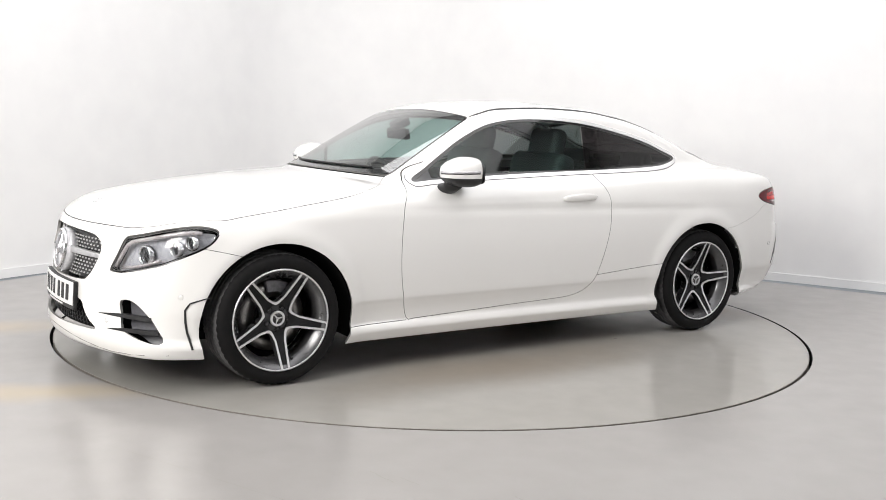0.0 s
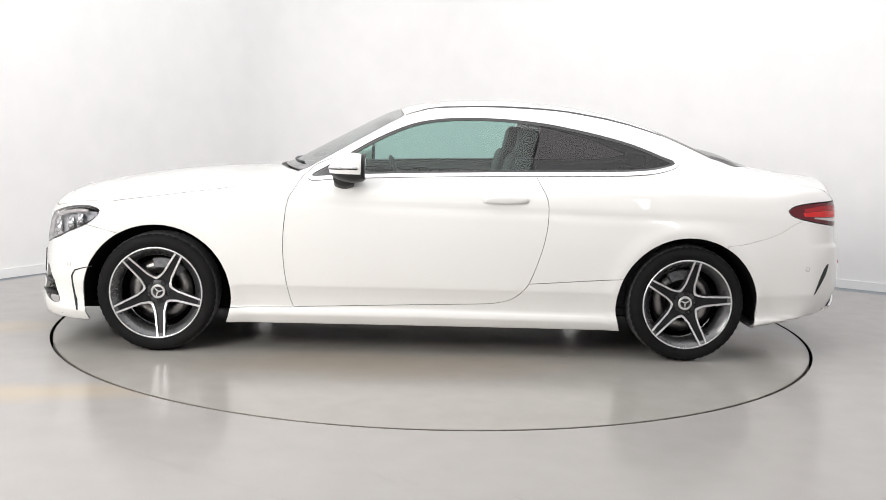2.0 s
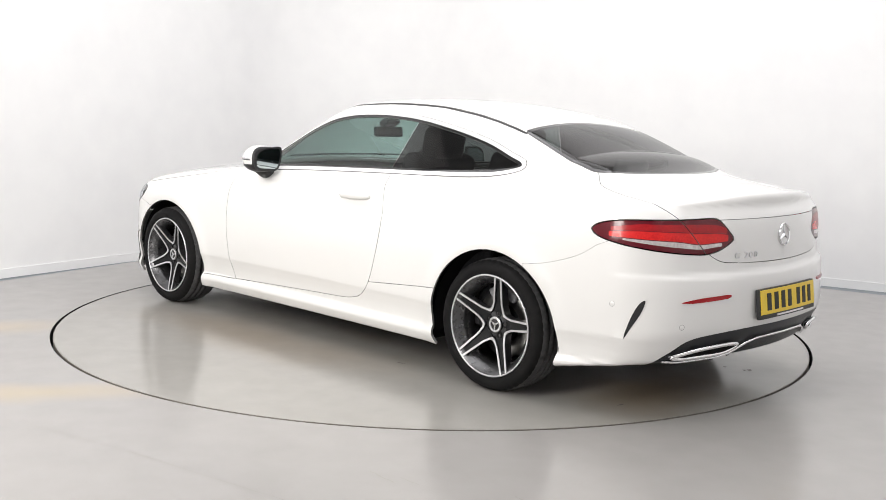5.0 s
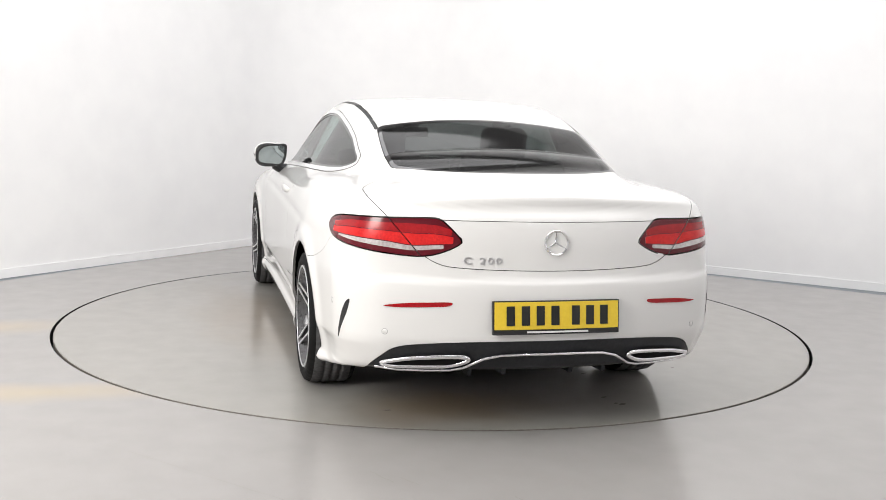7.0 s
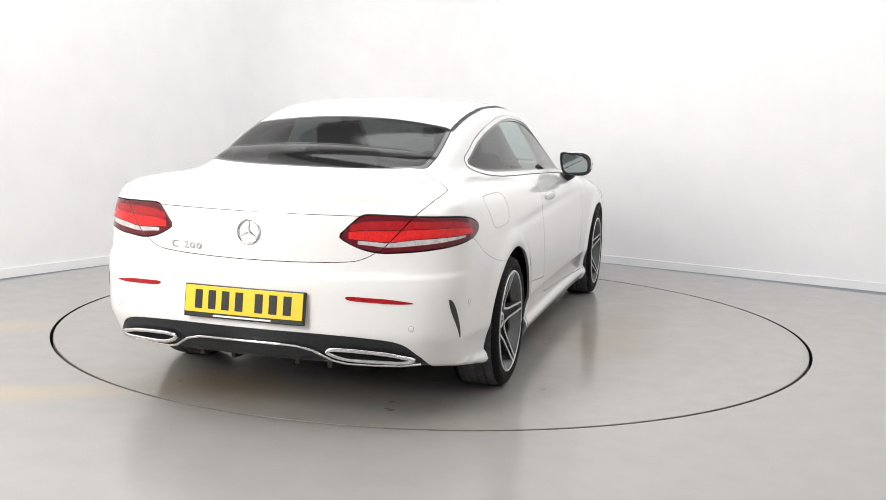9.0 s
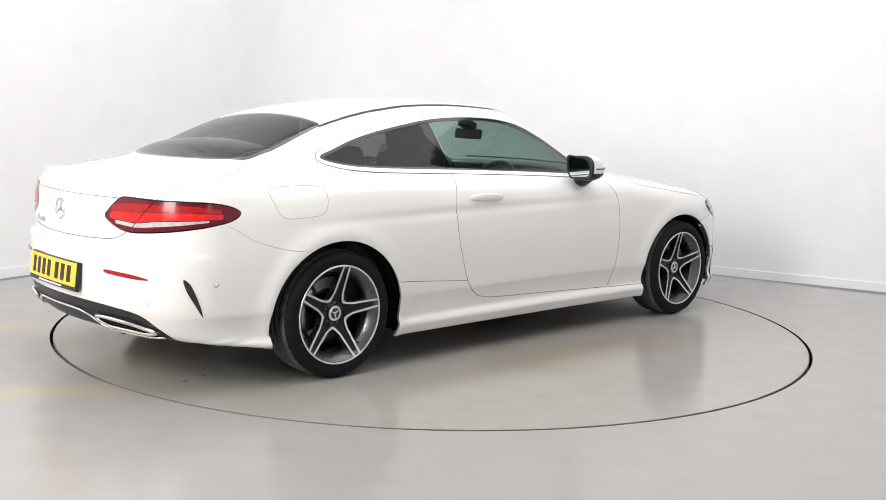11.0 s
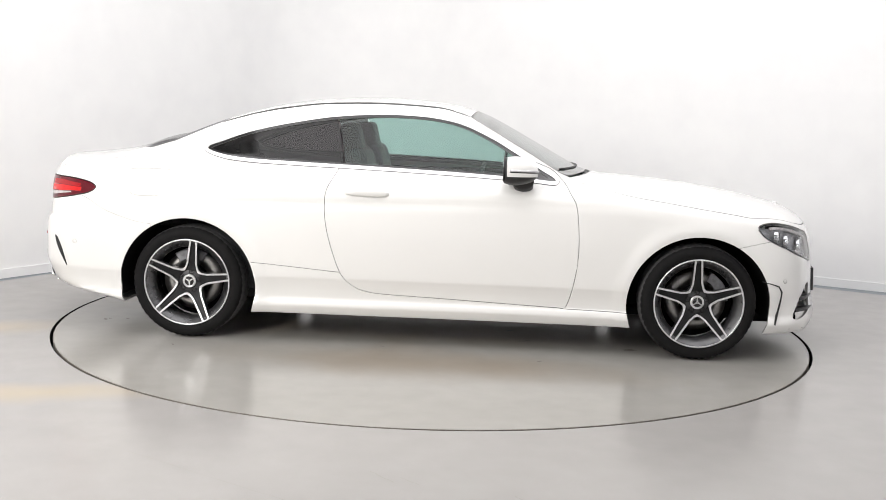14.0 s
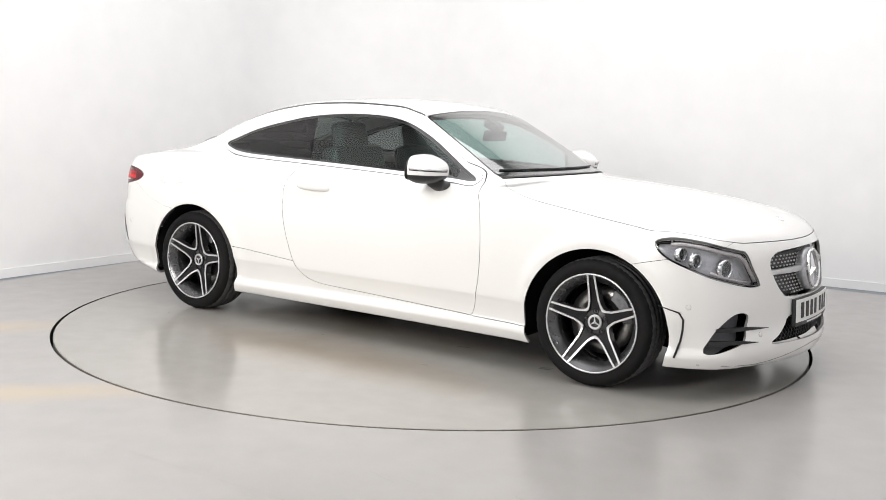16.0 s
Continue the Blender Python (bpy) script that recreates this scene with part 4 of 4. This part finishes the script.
# front end
def grille_pins():
    bm = bmesh.new()
    for row in range(13):
        z = 0.478 + row * 0.0175
        for col in range(-14, 15):
            y = (col + 0.5 * (row % 2)) * 0.034
            d = distance(GRILLE, np.array([y]), np.array([z]))[0]
            if d > -0.012 or math.hypot(y, z - 0.580) < 0.112 or abs(z - 0.592) < 0.020:
                continue
            p, n = front_at(y, z)
            m = facing(p - n * 0.030, n)
            bmesh.ops.create_cone(bm, segments=6, radius1=0.0050, radius2=0.0036, depth=0.006, cap_ends=True, matrix=m)
    return bm


ob = part("grille_lattice", grille_pins(), BRIGHT_TRIM, car, "rows of small chrome pins")
tagged(ob, kind="stuff")
for s in (1, -1):
    bm = bmesh.new()
    pts = [front_at(s * (0.07 + 0.355 * i / 8), 0.592)[0] + Vector((-0.018, 0, 0)) for i in range(9)]
    for a, b in zip(pts, pts[1:]):
        c = (a + b) / 2
        d = b - a
        turn = Matrix.Rotation(math.atan2(d.y, d.x), 4, "Z")
        k = 1 - 0.35 * abs(c.y) / 0.44
        box(bm, c, (d.length + 0.002, 0.022, 0.036 * k), turn, 0.006)
    part("grille_blade", bm, SATIN, car, "silver horizontal grille blade", False)
p, n = front_at(0.0, 0.580)
bm = bmesh.new()
lathe(bm, [(0.001, 0.0), (0.10, 0.0), (0.106, 0.006), (0.106, -0.03), (0.09, -0.05)], 56, "z")
bm.transform(facing(p - n * 0.004, n))
part("emblem_dish", bm, LAMP_GREY, car, "grey emblem dish in the grille", True)
ring_emblem("grille_emblem", facing(p + n * 0.003, n), 0.100, car, "large chrome ring emblem")
p, n = on_skin((2.02, 0, 0.5), (0, 0, 1))
ring_emblem("bonnet_badge", facing(p, n, (1, 0, 0)), 0.024, car, "small round bonnet badge")
p, n = front_at(0.0, 0.385)
number_plate("front_number_plate", facing(p + Vector((0.004, 0, 0)), (1, 0, 0.05)), WHITE_PLATE, 0.52, 0.118, 0.30)
for s in (1, -1):
    for z, y0, y1 in ((0.334, 0.468, 0.768), (0.274, 0.548, 0.795)):
        bm = bmesh.new()
        rows = []
        for i in range(13):
            k = i / 12
            q, nn = front_at(s * (y0 + (y1 - y0) * k), z)
            h = Vector((0, 0, 0.002 + 0.016 * min(1.0, k * 2.2)))
            a, b = q + nn * 0.004, q - nn * 0.055
            rows.append([bm.verts.new(v) for v in (a, a + h, b + h, b)])
        for p, q in zip(rows, rows[1:]):
            for k in range(4):
                bm.faces.new((p[k], q[k], q[(k + 1) % 4], p[(k + 1) % 4]))
        bm.faces.new(rows[0])
        bm.faces.new(rows[-1])
        bmesh.ops.recalc_face_normals(bm, faces=bm.faces)
        part("scoop_fin", bm, BLACK, car, "black fin across the air scoop")
    for q in (front_at(s * 0.527, 0.308), side_at(1.886, 0.452, s), rear_at(s * 0.676, 0.433), side_at(-2.08, 0.52, s)):
        bm = bmesh.new()
        lathe(bm, [(0.001, 0.0012), (0.010, 0.0010), (0.0112, 0.0)], 20, "z")
        bm.transform(facing(*q))
        o = part("parking_sensor", bm, PAINT, car, "white parking sensor", True)
        bm = bmesh.new()
        lathe(bm, [(0.0112, 0.0006), (0.0124, 0.0006), (0.0124, -0.002), (0.0112, -0.002)], 20, "z", True)
        bm.transform(facing(*q))
        part("sensor_ring", bm, EDGE, o)

bm = bmesh.new()
half = [(0.826, 0.184), (0.74, 0.178), (0.66, 0.172), (0.56, 0.168), (0.45, 0.176), (0.33, 0.188), (0.20, 0.201), (0.10, 0.208), (0.0, 0.211)]
line = [front_at(y, z)[0] for y, z in half] + [front_at(-y, z)[0] for y, z in half[-2::-1]]
tube(bm, line, 0.0022, 6)
part("lip_seam", bm, EDGE, car, "thin dark seam along the front lip", True)

bm = bmesh.new()
for k in range(-14, 15):
    for lean in (1, -1):
        pts = []
        for i in range(5):
            z = 0.262 + 0.11 * i / 4
            y = k * 0.032 + lean * (z - 0.315) * 0.9
            if distance(INTAKE, np.array([y]), np.array([z]))[0] < -0.004:
                q, nn = front_at(y, z)
                pts.append(q - nn * 0.035)
        if len(pts) > 1:
            tube(bm, pts, 0.0025, 4)
tagged(part("intake_lattice", bm, BLACK, car, "black lattice in the lower intake"), kind="stuff")

# headlamp insides
for s in (1, -1):
    bowl = panel("headlamp_bowl", head, LAMP_GREY, s, 0.0, "grey reflector bowl of the headlamp", -0.045)

    def lamp_point(u, z, deep):
        y = 0.30
        for _ in range(30):
            p, n = front_at(s * y, z)
            f = abs(p.y) - p.x - u
            y -= f * 0.35
            y = min(max(y, 0.2), 0.86)
        return p - n * deep, n

    for u, z, r, mat, name in ((-1.31, 0.628, 0.038, GLOSS_BLACK, "projector"), (-1.075, 0.668, 0.029, GLOSS_BLACK, "led_module"), (-0.965, 0.698, 0.027, GLOSS_BLACK, "led_module")):
        p, n = lamp_point(u, z, 0.030)
        bm = bmesh.new()
        lathe(bm, [(r * 1.25, -0.01), (r * 1.25, 0.012), (r * 1.05, 0.016), (r, 0.006)], 28, "z")
        bm.transform(facing(p, Vector((0.95, 0.3 * s, 0.0)).normalized()))
        o = part(name + "_ring", bm, CHROME, bowl, "chrome lamp ring", True)
        bm = bmesh.new()
        lathe(bm, [(0.001, 0.012), (r * 0.6, 0.009), (r, 0.0)], 28, "z")
        bm.transform(facing(p, Vector((0.95, 0.3 * s, 0.0)).normalized()))
        part(name, bm, mat, bowl, "", True)
    # daytime light bow along the upper edge
    bm = bmesh.new()
    line = [lamp_point(u, z, 0.016)[0] for u, z in ((-1.555, 0.562), (-1.51, 0.612), (-1.465, 0.662), (-1.42, 0.684), (-1.36, 0.695), (-1.288, 0.706), (-1.21, 0.719), (-1.139, 0.731), (-1.06, 0.741), (-0.987, 0.746), (-0.92, 0.742))]
    tube(bm, line, 0.010, 8)
    part("light_bow", bm, CLEAR, bowl, "white daytime light bow", True)
    bm = bmesh.new()
    line = [lamp_point(u, z, 0.020)[0] for u, z in ((-1.50, 0.560), (-1.42, 0.566), (-1.33, 0.580), (-1.25, 0.594), (-1.18, 0.612))]
    tube(bm, line, 0.008, 8)
    part("lower_bow", bm, CLEAR, bowl, "", True)
    rim, _ = split(head, lambda x, y, z: -0.006 - head_lamp(x, y, z), 0.0)
    panel("headlamp_seal", rim, GLOSS_BLACK, s, 0.006, "", 0.0012)



def patch(outline, place, name, mat, label, lift=0.002, depth=0.010):
    """A small inlay whose outline lies on the skin."""
    bm = bmesh.new()
    top, low = [], []
    for u, v in outline:
        q, nn = place(float(u), float(v))
        top.append(bm.verts.new(q + nn * lift))
        low.append(bm.verts.new(q - nn * depth))
    n = len(top)
    bm.faces.new(top)
    for i in range(n):
        bm.faces.new((top[i], low[i], low[(i + 1) % n], top[(i + 1) % n]))
    bmesh.ops.recalc_face_normals(bm, faces=bm.faces)
    bmesh.ops.triangulate(bm, faces=[f for f in bm.faces if len(f.verts) > 4])
    return part(name, bm, mat, car, label)


for s in (1, -1):
    patch(FOG, lambda u, v: rear_at(s * u, v), "reflector", RED, "red rear reflector strip", 0.003)
    patch(SLOT_REAR, lambda u, v: side_at(u, v, s), "rear_slot", BLACK, "black vent slot behind the wheel", 0.002)

# rear end
p, n = rear_at(0, 0.80)
ring_emblem("boot_emblem", facing(p, n), 0.052, car, "chrome ring emblem on the boot")
p, n = rear_at(0, 0.505)
number_plate("rear_number_plate", facing(p + n * 0.004, (-1, 0, 0.12)), YELLOW, 0.52, 0.115, 0.16)
text = bpy.data.curves.new("model_badge", "FONT")
text.body, text.size, text.extrude, text.align_x = "C 200", 0.046, 0.0022, "CENTER"
text.space_character = 1.25
holder = bpy.data.objects.new("badge_source", text)
mesh = bpy.data.meshes.new_from_object(holder)
bpy.data.objects.remove(holder)
mesh.materials.append(SATIN)
p, n = rear_at(0.300, 0.712)
badge = new("model_badge", mesh)
badge.parent = car
badge.matrix_basis = facing(p + n * 0.002, n) @ Matrix.Diagonal((1.15, 0.85, 1, 1))
tagged(badge, "chrome model lettering")
for s in (1, -1):
    shape = rounded([(0.680, 0.297), (0.62, 0.315), (0.55, 0.327), (0.43, 0.337), (0.362, 0.336), (0.348, 0.324), (0.385, 0.305), (0.44, 0.293), (0.56, 0.287), (0.645, 0.286)], 5)
    bm = bmesh.new()
    pts = []
    for y, z in shape:
        q, nn = rear_at(s * float(y), float(z))
        pts.append(q + Vector((-0.012, 0, 0)))
    tube(bm, pts, 0.0100, 8, True)
    ex = part("exhaust_tip", bm, CHROME, car, "chrome trapezoid exhaust trim", True)
    bm = bmesh.new()
    inner = [bm.verts.new(q + Vector((0.0, 0, 0))) for q in pts]
    deep = [bm.verts.new(q + Vector((0.10, 0, 0.0))) for q in pts]
    for i in range(len(pts)):
        j = (i + 1) % len(pts)
        bm.faces.new((inner[i], inner[j], deep[j], deep[i]))
    part("exhaust_sleeve", bm, LAMP_GREY, ex, "dull metal sleeve", True)
    bm = bmesh.new()
    c = sum(pts, Vector()) / len(pts)
    vs = [bm.verts.new(c + (q - c) * 0.97 + Vector((-0.006, 0, 0))) for q in pts]
    bm.faces.new(vs)
    part("exhaust_mouth", bm, DARK, ex, "dark exhaust mouth")
bm = bmesh.new()
half = [(0.70, 0.274), (0.62, 0.264), (0.50, 0.263), (0.41, 0.270), (0.36, 0.285), (0.325, 0.307), (0.285, 0.329), (0.22, 0.345), (0.12, 0.349), (0.0, 0.349)]
line = [rear_at(y, z)[0] + Vector((-0.006, 0, 0)) for y, z in half] + [rear_at(-y, z)[0] + Vector((-0.006, 0, 0)) for y, z in half[-2::-1]]
tube(bm, line, 0.0065, 8)
part("diffuser_strip", bm, CHROME, car, "chrome strip across the diffuser", True)
for y in (-0.30, -0.15, 0.15, 0.30):
    bm = bmesh.new()
    q, nn = rear_at(y, 0.26)
    prism(bm, [(0.01, 0.222), (-0.014, 0.325), (0.16, 0.325), (0.16, 0.215)], -0.009, 0.009, lambda u, v, w: Vector((q.x + u, y + w, v)))
    part("diffuser_fin", bm, DIFFUSER, car, "black diffuser fin")

# door mirrors and handles
for s in (1, -1):
    bm = bmesh.new()
    bmesh.ops.create_uvsphere(bm, u_segments=40, v_segments=24, radius=1)
    for v in bm.verts:
        x, y, z = v.co
        px = math.copysign(abs(x) ** 0.8, x)
        py = math.copysign(abs(y) ** 0.75, y)
        pz = math.copysign(abs(z) ** 0.75, z)
        px = max(px, -0.62)
        taper = 1 - 0.26 * max(0, px) + (0.05 * py if px < 0 else 0)
        v.co = (0.408 + 0.114 * px, s * (0.890 + 0.102 * py * (1 - 0.14 * max(0, px)) - 0.01 * px), 1.006 + 0.078 * pz * taper - 0.008 * max(0, px))
    # white cap, black rear rim and black underside
    rim, low = bm.copy(), bm.copy()
    for b, cuts in ((bm, (((0, 0, 0.976), (0, 0, 1)), ((0.352, 0, 0), (1, 0, 0)))), (rim, (((0, 0, 0.976), (0, 0, 1)), ((0.350, 0, 0), (-1, 0, 0)))), (low, (((0, 0, 0.9745), (0, 0, -1)),))):
        for co, no in cuts:
            bmesh.ops.bisect_plane(b, geom=list(b.verts) + list(b.edges) + list(b.faces), plane_co=co, plane_no=no, clear_inner=True)
    mirror = part("door_mirror", bm, PAINT, car, "white door mirror with black underside", True)
    part("mirror_base", low, BLACK, mirror, "black mirror underside", True)
    part("rear_rim", rim, BLACK, mirror, "black rim round the mirror glass", True)
    for name, mat, z, r in (("indicator", LAMP_GREY, 1.004, 0.0062), ("indicator_line", GLOSS_BLACK, 0.996, 0.0032)):
        bm = bmesh.new()
        line = []
        for i in range(14):
            a = -0.10 + 1.95 * i / 13
            c, d = math.cos(a), math.sin(a)
            px = math.copysign(abs(c) ** 0.8, c)
            py = math.copysign(abs(d) ** 0.75, d)
            line.append(Vector((0.408 + 0.114 * px, s * (0.890 + 0.102 * py * (1 - 0.14 * max(0, px)) - 0.01 * px), z + 0.006 * i / 13)))
        tube(bm, line, r, 6)
        part(name, bm, mat, mirror, "grey indicator strip" if mat is LAMP_GREY else "", True)
    bm = bmesh.new()
    pane = rounded([(-0.090, 0.056), (-0.03, 0.064), (0.04, 0.056), (0.080, 0.028), (0.090, -0.010), (0.078, -0.050), (0.0, -0.060), (-0.070, -0.052)], 5)
    prism(bm, [tuple(map(float, q * 1.08)) for q in pane], 0.0, 0.006, lambda u, v, w: Vector((0.3375 - w, s * (0.890 + u), 1.006 + v)))
    part("mirror_rim", bm, BLACK, mirror)
    bm = bmesh.new()
    prism(bm, [tuple(map(float, q * 0.90)) for q in pane], 0.0, 0.002, lambda u, v, w: Vector((0.3310 - w, s * (0.890 + u), 1.006 + v)))
    part("mirror_glass", bm, MIRROR, mirror, "silvered mirror glass")
    bm = bmesh.new()
    rows = []
    for i in range(7):
        k = i / 6
        c = Vector((0.450 - 0.01 * k, s * (0.760 + 0.115 * k), 0.905 + 0.045 * k * k))
        rx, rz = 0.062 - 0.008 * math.sin(k * math.pi), 0.036
        rows.append([bm.verts.new(c + Vector((rx * math.cos(a), 0, rz * math.sin(a)))) for a in [2 * math.pi * j / 16 for j in range(16)]])
    for a, b in zip(rows, rows[1:]):
        for j in range(16):
            bm.faces.new((a[j], a[(j + 1) % 16], b[(j + 1) % 16], b[j]))
    bm.faces.new(rows[0])
    bm.faces.new(rows[-1])
    bmesh.ops.recalc_face_normals(bm, faces=bm.faces)
    part("mirror_foot", bm, BLACK, mirror, "black mirror foot", True)
    bm = bmesh.new()
    line = [side_at(x, z, s) for x, z in SLOT_FRONT]
    a, b = [], []
    for i, (q, nn) in enumerate(line):
        d = (line[min(i + 1, len(line) - 1)][0] - line[max(i - 1, 0)][0]).normalized()
        w = nn.cross(d) * (0.0015 + 0.0035 * min(1, i / 3))
        a.append((bm.verts.new(q + nn * 0.0030 - w), bm.verts.new(q + nn * 0.0030 + w)))
        b.append((bm.verts.new(q - nn * 0.01 - w), bm.verts.new(q - nn * 0.01 + w)))
    for i in range(len(line) - 1):
        bm.faces.new((a[i][0], a[i][1], a[i + 1][1], a[i + 1][0]))
        for k in (0, 1):
            bm.faces.new((a[i][k], a[i + 1][k], b[i + 1][k], b[i][k]))
    part("air_slot", bm, BLACK, car, "black air slot ahead of the wheel")
    # handle: a bowed bar over a shallow recess
    bm = bmesh.new()
    rows = []
    for i in range(17):
        k = i / 16
        x = -0.295 - 0.245 * k
        q, nn = side_at(x, 0.848 + 0.006 * k, s)
        bow = math.sin(math.pi * k) ** 0.45 if 0 < k < 1 else 0
        c = q + nn * (0.002 + 0.018 * bow)
        h, w = 0.008 + 0.014 * bow, 0.006 + 0.003 * bow
        rows.append([bm.verts.new(c + Vector((0, 0, 1)) * h * math.sin(a) + nn * w * math.cos(a)) for a in [2 * math.pi * j / 12 for j in range(12)]])
    for a, b in zip(rows, rows[1:]):
        for j in range(12):
            bm.faces.new((a[j], a[(j + 1) % 12], b[(j + 1) % 12], b[j]))
    bm.faces.new(rows[0])
    bm.faces.new(rows[-1])
    bmesh.ops.recalc_face_normals(bm, faces=bm.faces)
    part("door_handle", bm, PAINT, car, "white bowed door handle", True)

# wipers
for y0, y1 in ((0.45, -0.12), (-0.05, -0.55)):
    bm = bmesh.new()
    pts = []
    for i in range(9):
        y = y0 + (y1 - y0) * i / 8
        q, nn = on_skin((0.80 - 0.42 * y * y - 0.02, y, 0.6), (0, 0, 1))
        pts.append(q + Vector((0, 0, 0.006)))
    tube(bm, pts, 0.0055, 6)
    part("wiper", bm, BLACK, car, "black windscreen wiper", True)


# ---- cabin ----
def cushion(name, centre, size, turn, parent, label="", round_by=0.05):
    bm = bmesh.new()
    box(bm, (0, 0, 0), size)
    bmesh.ops.bevel(bm, geom=list(bm.edges), offset=round_by, segments=4, affect="EDGES", profile=0.5)
    bm.transform(Matrix.Translation(centre) @ turn)
    return part(name, bm, LEATHER, parent, label, True)


tub = bmesh.new()
box(tub, (-0.35, 0, 0.24), (2.3, 1.44, 0.04))
part("cabin_floor", tub, TRIM, car, "dark cabin floor")
for s in (1, -1):
    bm = box(bmesh.new(), (-0.30, s * 0.735, 0.60), (2.0, 0.05, 0.66), None, 0.02)
    part("door_lining", bm, TRIM, car, "dark inner door lining")
    bm = box(bmesh.new(), (-1.45, s * 0.60, 0.78), (0.5, 0.05, 0.36), None, 0.02)
    part("rear_lining", bm, TRIM, car)
bm = bmesh.new()
prism(bm, [(0.44, 0.60), (0.40, 0.78), (0.42, 0.87), (0.50, 0.915), (0.66, 0.925), (0.80, 0.90), (0.86, 0.60)], -0.66, 0.66, lambda u, v, w: Vector((u - 0.12 * (w / 0.66) ** 2, w, v)))
bmesh.ops.bevel(bm, geom=list(bm.edges), offset=0.015, segments=2, affect="EDGES")
part("dashboard", bm, TRIM, car, "dark dashboard")
bm = box(bmesh.new(), (-1.60, 0, 0.982), (0.58, 0.94, 0.03), None, 0.01)
part("parcel_shelf", bm, TRIM, car, "dark parcel shelf")
bm = box(bmesh.new(), (0.95, 0, 0.55), (0.04, 1.4, 0.6), None, 0.01)
part("bulkhead", bm, DARK, car)
for y in (0.36, -0.36):
    seat = cushion("front_seat", (-0.18, y, 0.47), (0.52, 0.50, 0.18), Matrix(), car, "black leather front seat")
    cushion("backrest", (-0.475, y, 0.78), (0.15, 0.48, 0.62), Matrix.Rotation(math.radians(-16), 4, "Y"), seat)
    cushion("headrest", (-0.575, y, 1.135), (0.11, 0.27, 0.19), Matrix.Rotation(math.radians(-12), 4, "Y"), seat, "", 0.045)
for y in (0.30, -0.30):
    seat = cushion("rear_seat", (-1.05, y, 0.48), (0.48, 0.52, 0.18), Matrix(), car, "black leather rear seat")
    cushion("backrest", (-1.28, y, 0.75), (0.14, 0.50, 0.50), Matrix.Rotation(math.radians(-22), 4, "Y"), seat)
    cushion("headrest", (-1.37, y, 1.03), (0.09, 0.25, 0.11), Matrix.Rotation(math.radians(-12), 4, "Y"), seat, "", 0.035)
# steering wheel on the right
bm = bmesh.new()
n = 36
tube(bm, [(0, 0.185 * math.cos(2 * math.pi * i / n), 0.185 * math.sin(2 * math.pi * i / n)) for i in range(n)], 0.015, 8, True)
for a in (0, 180, 270):
    r = math.radians(a)
    tube(bm, [(0.01, 0.04 * math.cos(r), 0.04 * math.sin(r)), (0, 0.18 * math.cos(r), 0.18 * math.sin(r))], 0.012, 6)
bm2 = bmesh.new()
box(bm2, (0.01, 0, 0), (0.05, 0.13, 0.11), None, 0.02)
m = pose(0.14, -0.36, 0.84) @ Matrix.Rotation(math.radians(24), 4, "Y")
bm.transform(m)
bm2.transform(m)
wheel_rim = part("steering_wheel", bm, LEATHER, car, "black leather steering wheel", True)
part("airbag_cover", bm2, TRIM, wheel_rim)
bm = bmesh.new()
tube(bm, [(0.15, -0.36, 0.84), (0.45, -0.36, 0.72)], 0.04, 10)
part("steering_column", bm, TRIM, wheel_rim, "", True)
bm = box(bmesh.new(), (0.27, 0.0, 1.175), (0.03, 0.23, 0.065), Matrix.Rotation(math.radians(10), 4, "Y"), 0.012)
part("rear_view_mirror", bm, BLACK, car, "black interior mirror")
bm = box(bmesh.new(), (0.26, 0.0, 1.235), (0.09, 0.10, 0.05), Matrix.Rotation(math.radians(28), 4, "Y"), 0.012)
part("sensor_housing", bm, BLACK, car, "black sensor housing behind the windscreen")
bm = box(bmesh.new(), (-0.45, 0.0, 1.295), (0.85, 0.84, 0.015), None, 0.005)
part("headliner", bm, grained(material("grey_headliner", (0.35, 0.35, 0.35), 0.9), (20, 200), (0.32, 0.32, 0.32), (0.38, 0.38, 0.38)), car, "grey fabric headliner")


# ---- what moves ----
def motions():
    """The turntable and the car on it turn steadily together."""
    cx, cy = -0.081, -0.098
    drift = {0.5: 0.10, 1.0: -0.13, 2.0: -0.13, 2.5: 0.12, 5.5: 0.17, 6.5: 0.21, 7.0: -0.12, 7.5: 0.13, 8.0: -0.17, 8.5: 0.11, 9.0: -0.19, 9.5: 0.09, 10.0: -0.08, 13.0: -0.12, 14.0: 0.05, 14.5: 0.16, 15.5: 0.10, 16.0: -0.20}
    rows_car, rows_table = [], []
    for i in range(33):
        t = i * 0.5
        m = pose(0, 0, 0, 0, 0, 213.05 - 15.5024 * t + drift.get(t, 0.0))
        rows_car.append((t, m @ pose(-cx, -cy, 0)))
        rows_table.append((t, m))
    walk(car, rows_car)
    walk(turntable, rows_table)


motions()
